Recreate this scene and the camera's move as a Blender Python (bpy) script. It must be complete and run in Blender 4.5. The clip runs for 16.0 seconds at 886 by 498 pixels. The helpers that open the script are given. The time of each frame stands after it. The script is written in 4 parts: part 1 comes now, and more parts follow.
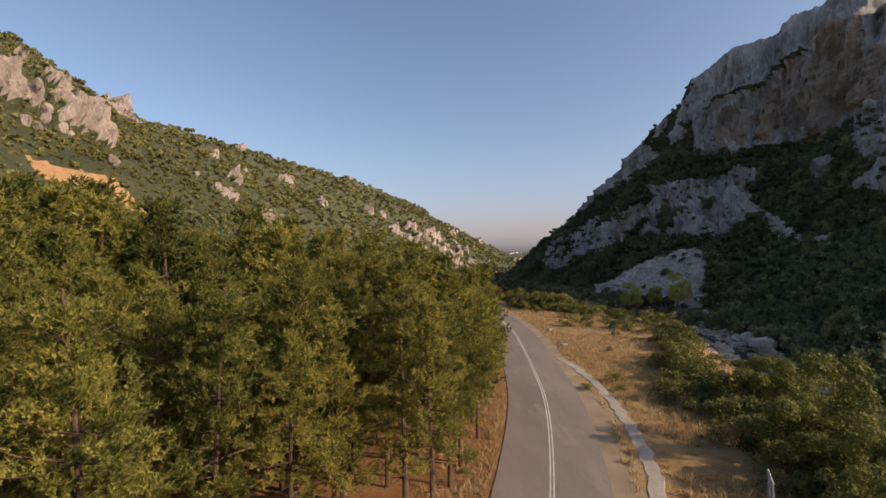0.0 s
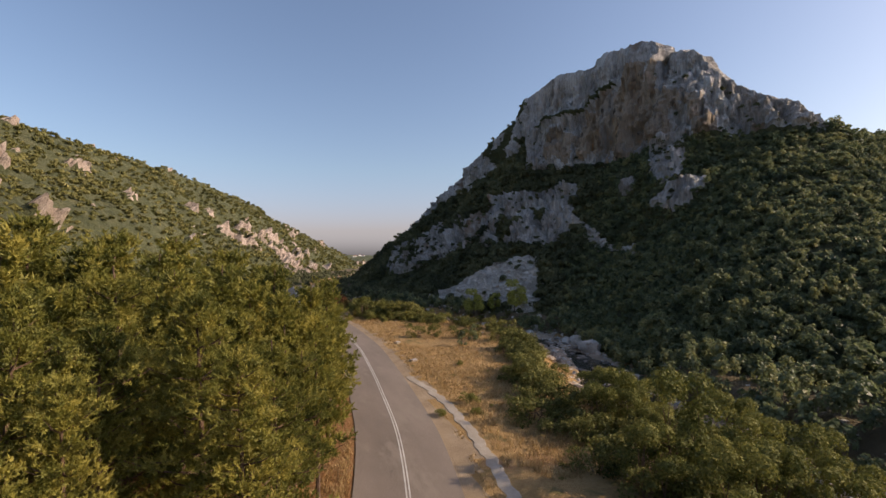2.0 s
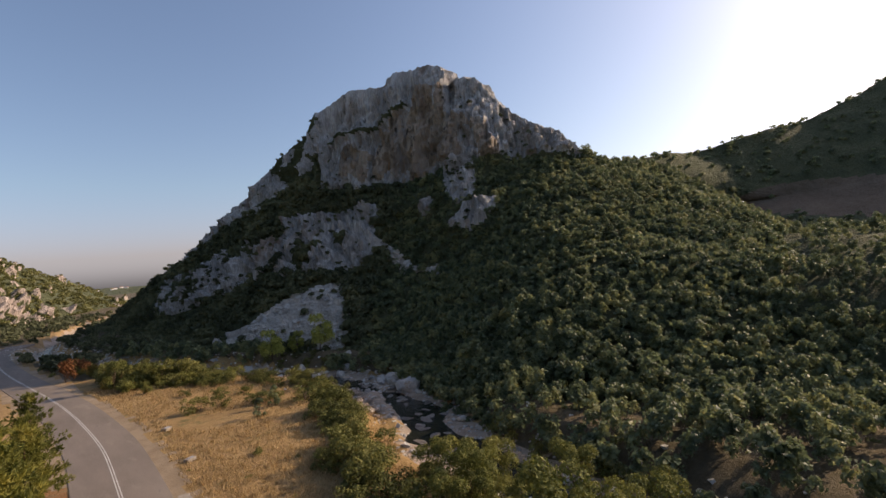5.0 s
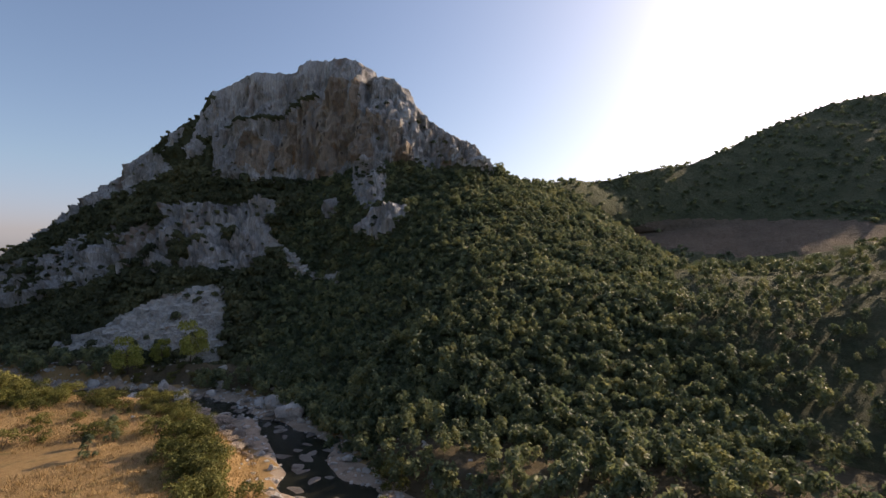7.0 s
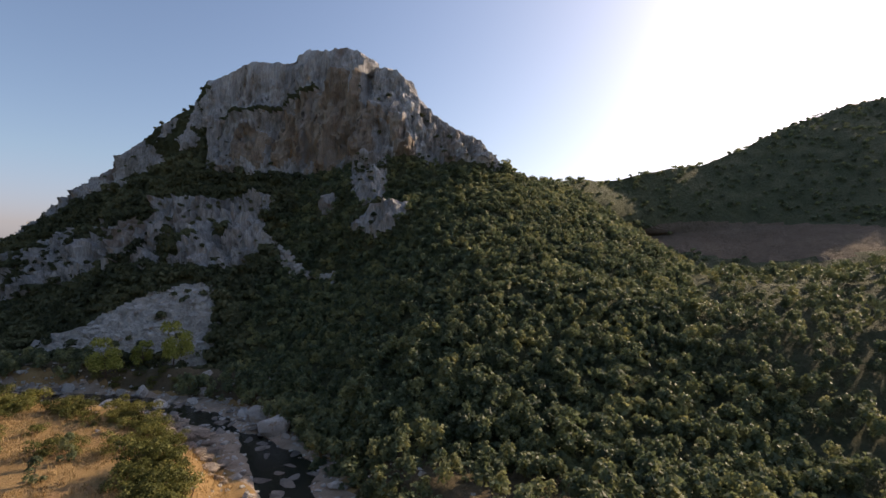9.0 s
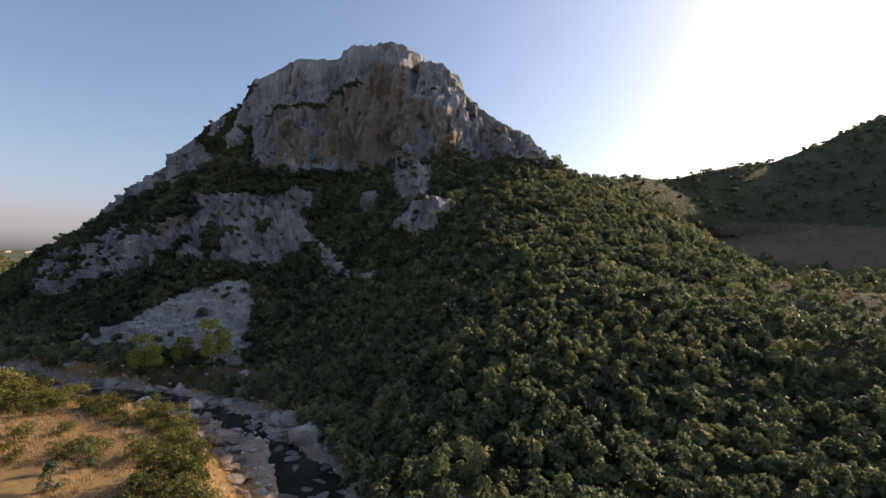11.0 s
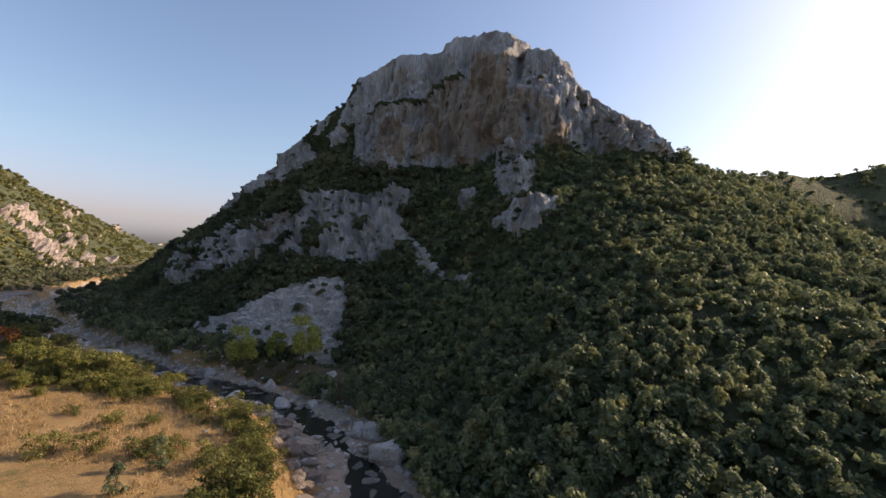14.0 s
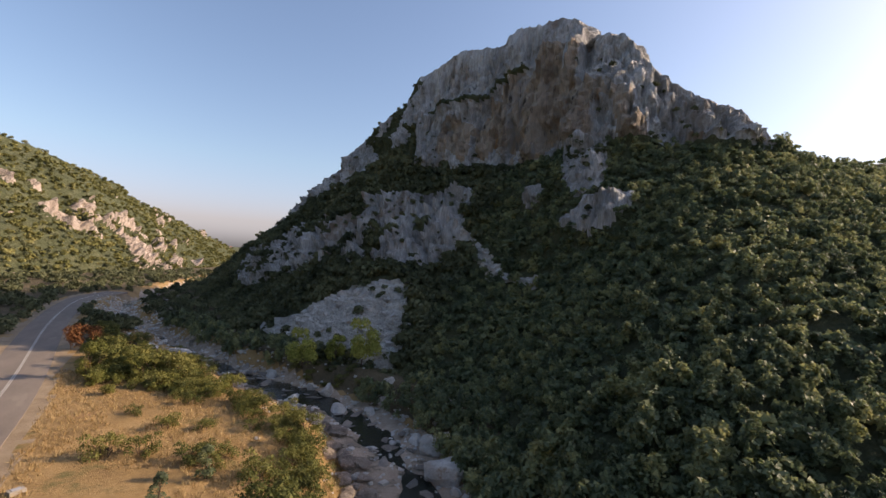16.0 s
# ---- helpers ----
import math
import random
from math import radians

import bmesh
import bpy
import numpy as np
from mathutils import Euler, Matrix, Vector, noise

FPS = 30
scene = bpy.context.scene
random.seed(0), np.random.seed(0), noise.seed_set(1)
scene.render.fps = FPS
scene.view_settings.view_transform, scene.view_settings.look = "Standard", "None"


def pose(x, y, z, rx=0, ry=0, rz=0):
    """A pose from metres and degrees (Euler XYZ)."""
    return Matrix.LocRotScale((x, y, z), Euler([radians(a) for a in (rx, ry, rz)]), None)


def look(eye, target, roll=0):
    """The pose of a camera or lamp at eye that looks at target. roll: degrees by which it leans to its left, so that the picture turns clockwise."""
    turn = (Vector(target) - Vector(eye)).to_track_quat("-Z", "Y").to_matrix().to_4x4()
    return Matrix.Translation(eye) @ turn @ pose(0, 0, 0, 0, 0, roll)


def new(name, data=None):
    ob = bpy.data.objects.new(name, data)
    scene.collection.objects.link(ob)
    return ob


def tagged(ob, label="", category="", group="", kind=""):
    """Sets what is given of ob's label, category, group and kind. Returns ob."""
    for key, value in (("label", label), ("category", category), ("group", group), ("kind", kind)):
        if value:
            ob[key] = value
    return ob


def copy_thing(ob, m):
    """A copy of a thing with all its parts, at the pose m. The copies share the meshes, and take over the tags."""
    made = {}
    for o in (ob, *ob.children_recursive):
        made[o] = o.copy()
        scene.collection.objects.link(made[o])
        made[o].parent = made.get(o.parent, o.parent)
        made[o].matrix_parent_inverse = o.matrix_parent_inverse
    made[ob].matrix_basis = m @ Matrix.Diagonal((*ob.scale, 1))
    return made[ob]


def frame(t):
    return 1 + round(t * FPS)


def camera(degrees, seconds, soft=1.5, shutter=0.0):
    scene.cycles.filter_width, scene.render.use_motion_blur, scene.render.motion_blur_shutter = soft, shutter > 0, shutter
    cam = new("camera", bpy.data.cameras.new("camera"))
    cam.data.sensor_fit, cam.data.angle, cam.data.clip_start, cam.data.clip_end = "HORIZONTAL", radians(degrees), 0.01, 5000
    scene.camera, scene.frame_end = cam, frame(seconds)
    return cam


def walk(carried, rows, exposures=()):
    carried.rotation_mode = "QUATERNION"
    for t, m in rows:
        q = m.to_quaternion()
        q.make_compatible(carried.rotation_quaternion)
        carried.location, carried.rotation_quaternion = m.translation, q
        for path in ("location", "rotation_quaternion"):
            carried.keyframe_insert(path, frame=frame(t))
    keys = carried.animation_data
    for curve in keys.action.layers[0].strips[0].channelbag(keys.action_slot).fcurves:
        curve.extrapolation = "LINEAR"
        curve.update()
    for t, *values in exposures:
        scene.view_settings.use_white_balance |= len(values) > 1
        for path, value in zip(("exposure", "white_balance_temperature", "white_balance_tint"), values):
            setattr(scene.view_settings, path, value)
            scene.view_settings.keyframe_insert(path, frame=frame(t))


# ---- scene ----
cam = camera(86.77, 16.0)
PATH = [
    (0.0, look((0.06, -0.29, 13.21), (0.16, 49.71, 13.80), -0.74)),
    (0.5, look((-0.06, 1.16, 13.25), (6.37, 50.74, 13.76), -2.75)),
    (1.0, look((-0.09, 2.65, 13.38), (13.07, 50.89, 13.98), -4.31)),
    (1.5, look((0.08, 4.21, 13.66), (14.91, 51.96, 14.32), -1.22)),
    (2.0, look((0.42, 5.83, 14.10), (16.83, 53.06, 14.83), -0.33)),
    (2.5, look((0.90, 7.47, 14.65), (18.82, 54.14, 15.47), -0.19)),
    (3.0, look((1.46, 9.11, 15.24), (21.64, 54.85, 16.16), -0.88)),
    (3.5, look((2.06, 10.72, 15.83), (24.92, 55.17, 16.85), -1.66)),
    (4.0, look((2.71, 12.22, 16.39), (29.73, 54.27, 17.52), -3.34)),
    (4.5, look((3.46, 13.60, 16.92), (34.50, 52.78, 18.17), -3.99)),
    (5.0, look((4.33, 14.87, 17.44), (38.82, 51.04, 18.76), -4.65)),
    (7.5, look((10.26, 19.89, 19.40), (51.61, 47.96, 20.76), 0.22)),
    (8.0, look((11.54, 20.77, 19.53), (52.93, 48.79, 20.84), 0.08)),
    (10.5, look((17.30, 24.93, 19.29), (56.18, 56.35, 20.63), 1.70)),
    (11.0, look((18.35, 25.82, 19.22), (56.34, 58.29, 20.59), 1.57)),
    (11.5, look((19.38, 26.79, 19.17), (56.23, 60.55, 20.51), 2.39)),
    (12.0, look((20.39, 27.81, 19.12), (55.95, 62.93, 20.45), 3.39)),
    (12.5, look((21.36, 28.86, 19.07), (55.74, 65.14, 20.40), 3.49)),
    (13.0, look((22.28, 29.89, 19.02), (55.34, 67.38, 20.34), 3.51)),
    (13.5, look((23.15, 30.88, 18.98), (54.82, 69.56, 20.27), 3.84)),
    (14.0, look((23.96, 31.84, 18.93), (54.43, 71.46, 20.21), 3.62)),
    (14.5, look((24.75, 32.74, 18.88), (53.83, 73.39, 20.14), 3.81)),
    (15.0, look((25.52, 33.60, 18.83), (53.24, 75.19, 20.09), 3.46)),
    (15.5, look((26.29, 34.42, 18.79), (52.55, 76.95, 19.98), 3.72)),
    (16.0, look((27.06, 35.22, 18.76), (51.75, 78.68, 19.89), 3.56)),
]
walk(cam, PATH, exposures=[(0.0, 0.22, 7000, 12), (2.5, 0.28, 7000, 12), (5.0, 0.22, 7000, 12), (8.0, 0.25, 7000, 12), (12.0, 0.4, 7000, 12), (16.0, 0.58, 7000, 12)])

# ---- world and light ----
SUN_AZ, SUN_EL = radians(-110.0), radians(26.0)      # turn to the left from +y, height
to_sun = Vector((-math.sin(SUN_AZ) * math.cos(SUN_EL), math.cos(SUN_AZ) * math.cos(SUN_EL), math.sin(SUN_EL)))
world = bpy.data.worlds.new("sky")
scene.world = world
world.use_nodes = True
wn = world.node_tree.nodes
sky = wn.new("ShaderNodeTexSky")
sky.sky_type, sky.sun_disc = "NISHITA", False
sky.sun_elevation, sky.sun_rotation = SUN_EL, -SUN_AZ
sky.air_density, sky.dust_density, sky.ozone_density = 1.0, 1.9, 2.9
wn["Background"].inputs["Strength"].default_value = 0.15
haze = wn.new("ShaderNodeMix")                                  # dusty late-summer air: a little redder all round
haze.data_type, haze.blend_type = "RGBA", "MULTIPLY"
haze.inputs["Factor"].default_value, haze.inputs["B"].default_value = 1.0, (1.05, 0.985, 0.99, 1)
world.node_tree.links.new(sky.outputs["Color"], haze.inputs["A"])
split, join = wn.new("ShaderNodeSeparateColor"), wn.new("ShaderNodeCombineColor")


def sky_math(op, a, b):
    k = wn.new("ShaderNodeMath")
    k.operation = op
    for sock, v in zip(k.inputs, (a, b)):
        if isinstance(v, (int, float)):
            sock.default_value = v
        else:
            world.node_tree.links.new(v, sock)
    return k.outputs[0]


# the haze over the valley is mauve, not yellow: blue keeps up with red, green stays under their mean
world.node_tree.links.new(haze.outputs["Result"], split.inputs["Color"])
sky_r = split.outputs["Red"]
sky_b = sky_math("MAXIMUM", split.outputs["Blue"], sky_math("MULTIPLY", sky_r, 1.04))
sky_g = sky_math("MINIMUM", split.outputs["Green"], sky_math("MULTIPLY", sky_math("ADD", sky_r, sky_b), 0.475))
for sock, v in zip(("Red", "Green", "Blue"), (sky_r, sky_g, sky_b)):
    world.node_tree.links.new(v, join.inputs[sock])
world.node_tree.links.new(join.outputs["Color"], wn["Background"].inputs["Color"])
sun_data = bpy.data.lights.new("sun", "SUN")
sun_data.energy, sun_data.angle, sun_data.color = 4.3, radians(0.6), (1.0, 0.80, 0.58)
sun = new("sun", sun_data)
sun.matrix_world = look((0, 0, 300), Vector((0, 0, 300)) - to_sun)

rng = np.random.default_rng(7)


# ---- materials ----
def material(name, stops, scale=1.0, rough=0.9, bump=0.0, bump_scale=8.0, fine=6.0, spots=None, translucent=0.0, island=0.0,
             per_object=0.0, stretch=(1, 1, 1), spec=0.25, patch=0.0):
    """Colours from noise at two scales; spots: (colour, scale, threshold) for stains."""
    m = bpy.data.materials.new(name)
    m.use_nodes = True
    n, l = m.node_tree.nodes, m.node_tree.links
    bsdf = n["Principled BSDF"]
    bsdf.inputs["Roughness"].default_value = rough
    bsdf.inputs["Specular IOR Level"].default_value = spec
    geo = n.new("ShaderNodeNewGeometry")
    mapping = n.new("ShaderNodeMapping")
    mapping.inputs["Scale"].default_value = stretch
    l.new(geo.outputs["Position"], mapping.inputs["Vector"])

    def noise_tex(sc, detail=6.0, rgh=0.6):
        t = n.new("ShaderNodeTexNoise")
        t.inputs["Scale"].default_value, t.inputs["Detail"].default_value, t.inputs["Roughness"].default_value = sc, detail, rgh
        l.new(mapping.outputs["Vector"], t.inputs["Vector"])
        return t

    def math_node(op, a, b):
        k = n.new("ShaderNodeMath")
        k.operation = op
        for sock, v in zip(k.inputs, (a, b)):
            if isinstance(v, (int, float)):
                sock.default_value = v
            else:
                l.new(v, sock)
        return k.outputs[0]

    big, small = noise_tex(0.12 * scale), noise_tex(scale * fine * 0.2, 8.0, 0.7)
    value = math_node("ADD", math_node("MULTIPLY", big.outputs["Fac"], 0.55), math_node("MULTIPLY", small.outputs["Fac"], 0.45))
    if island:
        value = math_node("ADD", value, math_node("MULTIPLY", math_node("SUBTRACT", geo.outputs["Random Per Island"], 0.5), island))
    if per_object:
        info = n.new("ShaderNodeObjectInfo")
        value = math_node("ADD", value, math_node("MULTIPLY", math_node("SUBTRACT", info.outputs["Random"], 0.5), per_object))
    if patch:
        p = noise_tex(patch, 2.0, 0.5)
        value = math_node("ADD", value, math_node("MULTIPLY", math_node("SUBTRACT", p.outputs["Fac"], 0.5), 1.1))
    ramp = n.new("ShaderNodeValToRGB")
    els = ramp.color_ramp.elements
    for i, (pos, col) in enumerate(stops):
        e = els[i] if i < 2 else els.new(pos)
        e.position, e.color = pos, (*col, 1)
    l.new(value, ramp.inputs["Fac"])
    colour = ramp.outputs["Color"]
    for col, sc, thr in spots or ():
        t = noise_tex(sc, 5.0, 0.65)
        mask = n.new("ShaderNodeMapRange")
        mask.inputs["From Min"].default_value, mask.inputs["From Max"].default_value = thr, thr + 0.09
        l.new(t.outputs["Fac"], mask.inputs["Value"])
        mix = n.new("ShaderNodeMix")
        mix.data_type = "RGBA"
        mix.inputs["B"].default_value = (*col, 1)
        l.new(mask.outputs["Result"], mix.inputs["Factor"])
        l.new(colour, mix.inputs["A"])
        colour = mix.outputs["Result"]
    l.new(colour, bsdf.inputs["Base Color"])
    if bump:
        t = noise_tex(bump_scale, 10.0, 0.7)
        b = n.new("ShaderNodeBump")
        b.inputs["Strength"].default_value, b.inputs["Distance"].default_value = min(1.0, bump), 1.2 / bump_scale * max(1.0, bump)
        l.new(t.outputs["Fac"], b.inputs["Height"])
        l.new(b.outputs["Normal"], bsdf.inputs["Normal"])
    if translucent:
        tr = n.new("ShaderNodeBsdfTranslucent")
        l.new(colour, tr.inputs["Color"])
        mixer = n.new("ShaderNodeMixShader")
        mixer.inputs["Fac"].default_value = translucent
        l.new(bsdf.outputs[0], mixer.inputs[1])
        l.new(tr.outputs[0], mixer.inputs[2])
        l.new(mixer.outputs[0], n["Material Output"].inputs["Surface"])
    return m


ROCK = material("limestone", [(0.33, (0.16, 0.153, 0.145)), (0.5, (0.38, 0.368, 0.35)), (0.62, (0.60, 0.585, 0.56))], 1.6, 0.92, 1.0, 1.1, fine=7.0,
                stretch=(1, 1, 0.2), spots=[((0.24, 0.185, 0.14), 0.05, 0.55), ((0.07, 0.066, 0.06), 0.5, 0.62), ((0.09, 0.085, 0.06), 0.16, 0.63)])
HILL_ROCK = material("pinkish hill limestone", [(0.3, (0.17, 0.13, 0.105)), (0.5, (0.37, 0.305, 0.25)), (0.66, (0.54, 0.465, 0.40))], 1.5, 0.92, 1.0, 0.7,
                     stretch=(1, 1, 0.4), spots=[((0.06, 0.06, 0.04), 0.2, 0.58)])
SLAB = material("wet brown rock", [(0.3, (0.12, 0.10, 0.085)), (0.5, (0.23, 0.2, 0.17)), (0.7, (0.34, 0.30, 0.26))], 3.0, 0.7, 0.8, 3.0, per_object=0.2)
OCHRE_ROCK = material("ochre-stained limestone", [(0.33, (0.16, 0.13, 0.105)), (0.5, (0.33, 0.265, 0.20)), (0.64, (0.48, 0.40, 0.31))], 1.6, 0.92, 1.0, 1.1, fine=7.0,
                      stretch=(1, 1, 0.17), spots=[((0.30, 0.285, 0.265), 0.12, 0.56), ((0.06, 0.052, 0.045), 0.45, 0.59), ((0.36, 0.22, 0.11), 0.3, 0.63)])
PALE_ROCK = material("pale limestone", [(0.3, (0.33, 0.31, 0.28)), (0.5, (0.58, 0.55, 0.505)), (0.68, (0.75, 0.72, 0.675))], 2.0, 0.92, 1.0, 1.6,
                     per_object=0.15, spots=[((0.36, 0.25, 0.16), 0.5, 0.62)])
SCREE = material("scree", [(0.32, (0.29, 0.25, 0.21)), (0.5, (0.48, 0.43, 0.375)), (0.68, (0.63, 0.58, 0.52))], 2.5, 0.95, 1.0, 1.2, fine=10)
RIVER_BED = material("river bed gravel", [(0.32, (0.25, 0.185, 0.13)), (0.5, (0.44, 0.345, 0.26)), (0.68, (0.58, 0.48, 0.385))], 4.0, 0.95, 1.0, 3.0, fine=16,
                     spots=[((0.15, 0.125, 0.09), 0.5, 0.55)])
SOIL = material("dry soil", [(0.3, (0.06, 0.05, 0.03)), (0.5, (0.12, 0.095, 0.055)), (0.7, (0.2, 0.15, 0.09))], 1.0, 0.95, 0.8, 1.5)
GRASS = material("dry grass", [(0.3, (0.17, 0.105, 0.045)), (0.5, (0.34, 0.22, 0.095)), (0.68, (0.46, 0.31, 0.15))], 1.2, 0.95, 0.9, 5.0, fine=12,
                 spots=[((0.15, 0.13, 0.05), 0.16, 0.58), ((0.33, 0.19, 0.10), 0.09, 0.6)])
NEEDLE_FLOOR = material("needle litter", [(0.3, (0.14, 0.07, 0.03)), (0.5, (0.28, 0.145, 0.06)), (0.7, (0.38, 0.22, 0.10))], 2.5, 0.95, 0.9, 4.0, fine=14,
                        spots=[((0.22, 0.17, 0.09), 0.3, 0.56), ((0.12, 0.075, 0.045), 0.8, 0.6)])
SCRUB_SOIL = material("scrub undergrowth", [(0.3, (0.045, 0.055, 0.027)), (0.5, (0.09, 0.10, 0.048)), (0.7, (0.16, 0.15, 0.08))], 1.0, 0.95, 1.0, 0.5)
BARE_EARTH = material("bare brown earth", [(0.3, (0.10, 0.075, 0.045)), (0.5, (0.17, 0.125, 0.085)), (0.7, (0.24, 0.18, 0.12))], 0.6, 0.95, 0.8, 0.6)
CUT_EARTH = material("ochre earth", [(0.3, (0.32, 0.18, 0.08)), (0.5, (0.50, 0.30, 0.14)), (0.7, (0.60, 0.40, 0.22))], 1.2, 0.95, 0.8, 0.8)
ASPHALT = material("old asphalt", [(0.3, (0.145, 0.12, 0.10)), (0.5, (0.205, 0.17, 0.142)), (0.7, (0.265, 0.222, 0.186))], 2.5, 0.85, 0.4, 30.0, fine=40,
                   stretch=(1.0, 0.3, 1), spots=[((0.235, 0.20, 0.165), 0.4, 0.55), ((0.10, 0.09, 0.08), 0.9, 0.66)])
PAINT = material("worn road paint", [(0.3, (0.34, 0.32, 0.29)), (0.6, (0.62, 0.6, 0.56))], 6.0, 0.7)
GRAVEL = material("gravel", [(0.3, (0.19, 0.135, 0.085)), (0.5, (0.31, 0.235, 0.155)), (0.7, (0.44, 0.355, 0.255))], 3.0, 0.95, 0.8, 9.0, fine=20)
BANK_LEAVES = material("bank bush leaves", [(0.2, (0.06, 0.07, 0.02)), (0.5, (0.145, 0.15, 0.042)), (0.8, (0.26, 0.24, 0.075))], 1.0, 0.7, translucent=0.35,
                       island=0.4, per_object=0.4)
CONCRETE = material("dusty concrete", [(0.3, (0.24, 0.205, 0.16)), (0.5, (0.36, 0.315, 0.26)), (0.7, (0.46, 0.41, 0.35))], 2.0, 0.9, 0.4, 8.0)
BARK = material("pine bark", [(0.3, (0.05, 0.035, 0.028)), (0.5, (0.13, 0.085, 0.06)), (0.7, (0.24, 0.15, 0.10))], 6.0, 0.95, 0.9, 9.0, stretch=(1, 1, 0.3))
NEEDLES = material("pine needles", [(0.2, (0.07, 0.085, 0.018)), (0.5, (0.20, 0.20, 0.042)), (0.8, (0.40, 0.35, 0.08))], 1.0, 0.6, translucent=0.4,
                   island=0.15, per_object=0.3, patch=0.9, spec=0.35)
OAK = material("oak leaves", [(0.2, (0.062, 0.085, 0.047)), (0.5, (0.165, 0.2, 0.1)), (0.8, (0.375, 0.36, 0.155))], 1.0, 0.55, translucent=0.45,
               island=0.2, patch=0.3, spec=0.4)
MAQUIS = material("maquis leaves", [(0.2, (0.045, 0.055, 0.03)), (0.5, (0.11, 0.12, 0.06)), (0.8, (0.19, 0.19, 0.095))], 1.0, 0.75, translucent=0.2,
                  island=0.3, patch=0.06)
HILL_SCRUB = material("hill scrub leaves", [(0.2, (0.08, 0.085, 0.026)), (0.5, (0.15, 0.145, 0.046)), (0.8, (0.24, 0.22, 0.08))], 1.0, 0.8, translucent=0.15,
                      island=0.35, patch=0.03)
STRAW = material("straw", [(0.2, (0.25, 0.16, 0.07)), (0.5, (0.42, 0.29, 0.14)), (0.8, (0.55, 0.42, 0.22))], 1.0, 0.85, translucent=0.25, island=0.4)
BUSH = material("bush leaves", [(0.2, (0.07, 0.085, 0.02)), (0.5, (0.16, 0.165, 0.04)), (0.8, (0.28, 0.26, 0.07))], 1.0, 0.7, translucent=0.3,
                island=0.4, per_object=0.3)
YELLOW = material("yellowing leaves", [(0.2, (0.15, 0.165, 0.035)), (0.5, (0.33, 0.34, 0.075)), (0.8, (0.52, 0.50, 0.14))], 1.0, 0.7, translucent=0.35,
                  island=0.4, per_object=0.2)
RUSSET = material("russet leaves", [(0.2, (0.10, 0.045, 0.02)), (0.5, (0.22, 0.09, 0.035)), (0.8, (0.34, 0.16, 0.06))], 1.0, 0.7, translucent=0.3, island=0.4)
AUTUMN = material("orange-green autumn leaves", [(0.2, (0.14, 0.10, 0.025)), (0.5, (0.30, 0.215, 0.05)), (0.8, (0.44, 0.34, 0.09))], 1.0, 0.7, translucent=0.35, island=0.25, patch=0.5)
WATER = material("river water", [(0.3, (0.012, 0.014, 0.012)), (0.7, (0.03, 0.032, 0.026))], 1.0, 0.06, 0.12, 1.5, spec=0.6)
SIGN_WHITE = material("sign white", [(0.3, (0.62, 0.64, 0.66)), (0.7, (0.78, 0.79, 0.8))], 3.0, 0.5)
SIGN_BLUE = material("sign blue", [(0.3, (0.02, 0.05, 0.2)), (0.7, (0.04, 0.08, 0.28))], 3.0, 0.5)
STEEL = material("galvanised steel", [(0.3, (0.25, 0.25, 0.26)), (0.7, (0.4, 0.4, 0.41))], 5.0, 0.45)


# ---- building helpers ----
def fast_mesh(name, verts, quads, mats, index=None, smooth=False):
    """A mesh from arrays of corners and four-cornered faces (a repeated last corner makes a triangle)."""
    verts, quads = np.asarray(verts, np.float32), np.asarray(quads, np.int32)
    me = bpy.data.meshes.new(name)
    me.vertices.add(len(verts))
    me.vertices.foreach_set("co", verts.ravel())
    k = quads.shape[1]
    me.loops.add(quads.size)
    me.loops.foreach_set("vertex_index", quads.ravel())
    me.polygons.add(len(quads))
    me.polygons.foreach_set("loop_start", np.arange(0, quads.size, k, dtype=np.int32))
    for m in mats:
        me.materials.append(m)
    if index is not None:
        me.polygons.foreach_set("material_index", np.asarray(index, np.int32))
    me.polygons.foreach_set("use_smooth", np.full(len(quads), smooth))
    me.update(calc_edges=True)
    me.validate()
    return me


def part(name, bm, mat, parent, label=""):
    me = bpy.data.meshes.new(name)
    bm.to_mesh(me)
    bm.free()
    me.materials.append(mat)
    ob = new(name, me)
    ob.parent = parent
    if label:
        tagged(ob, label)
    return ob


def grid_faces(rows, cols):
    a = (np.arange(rows - 1)[:, None] * cols + np.arange(cols - 1)[None, :]).ravel()
    return np.stack([a, a + 1, a + cols + 1, a + cols], 1)


def along(line, n):
    """n points at even steps of the station number along a line of stations."""
    line = np.asarray(line, float)
    t = np.linspace(0, len(line) - 1, n)
    return np.stack([np.interp(t, np.arange(len(line)), line[:, i]) for i in range(3)], 1)


def by_station(keys, n_stations, n):
    """A line whose stations are given at some numbers only."""
    st = sorted(keys)
    t = np.linspace(0, n_stations - 1, n)
    return np.stack([np.interp(t, st, [keys[k][i] for k in st]) for i in range(3)], 1)


def smooth_rows(p, times):
    for _ in range(times):
        p[1:-1] = 0.25 * p[:-2] + 0.5 * p[1:-1] + 0.25 * p[2:]
    return p


def loft(lines, steps):
    out = []
    for (a, b), k in zip(zip(lines[:-1], lines[1:]), steps):
        for i in range(k):
            out.append(a + (b - a) * (i / k))
    out.append(lines[-1])
    return np.array(out)                        # rows across, columns along


def normals(p):
    n = np.cross(np.gradient(p, axis=1), np.gradient(p, axis=0))
    n /= np.linalg.norm(n, axis=2, keepdims=True) + 1e-9
    return n


def fbm(p, scale, octaves=4, stretch=1.0):
    flat = p.reshape(-1, 3) * np.array((scale, scale, scale * stretch))
    return np.array([noise.fractal(Vector(q), 0.9, 2.1, octaves) for q in flat]).reshape(p.shape[:-1])


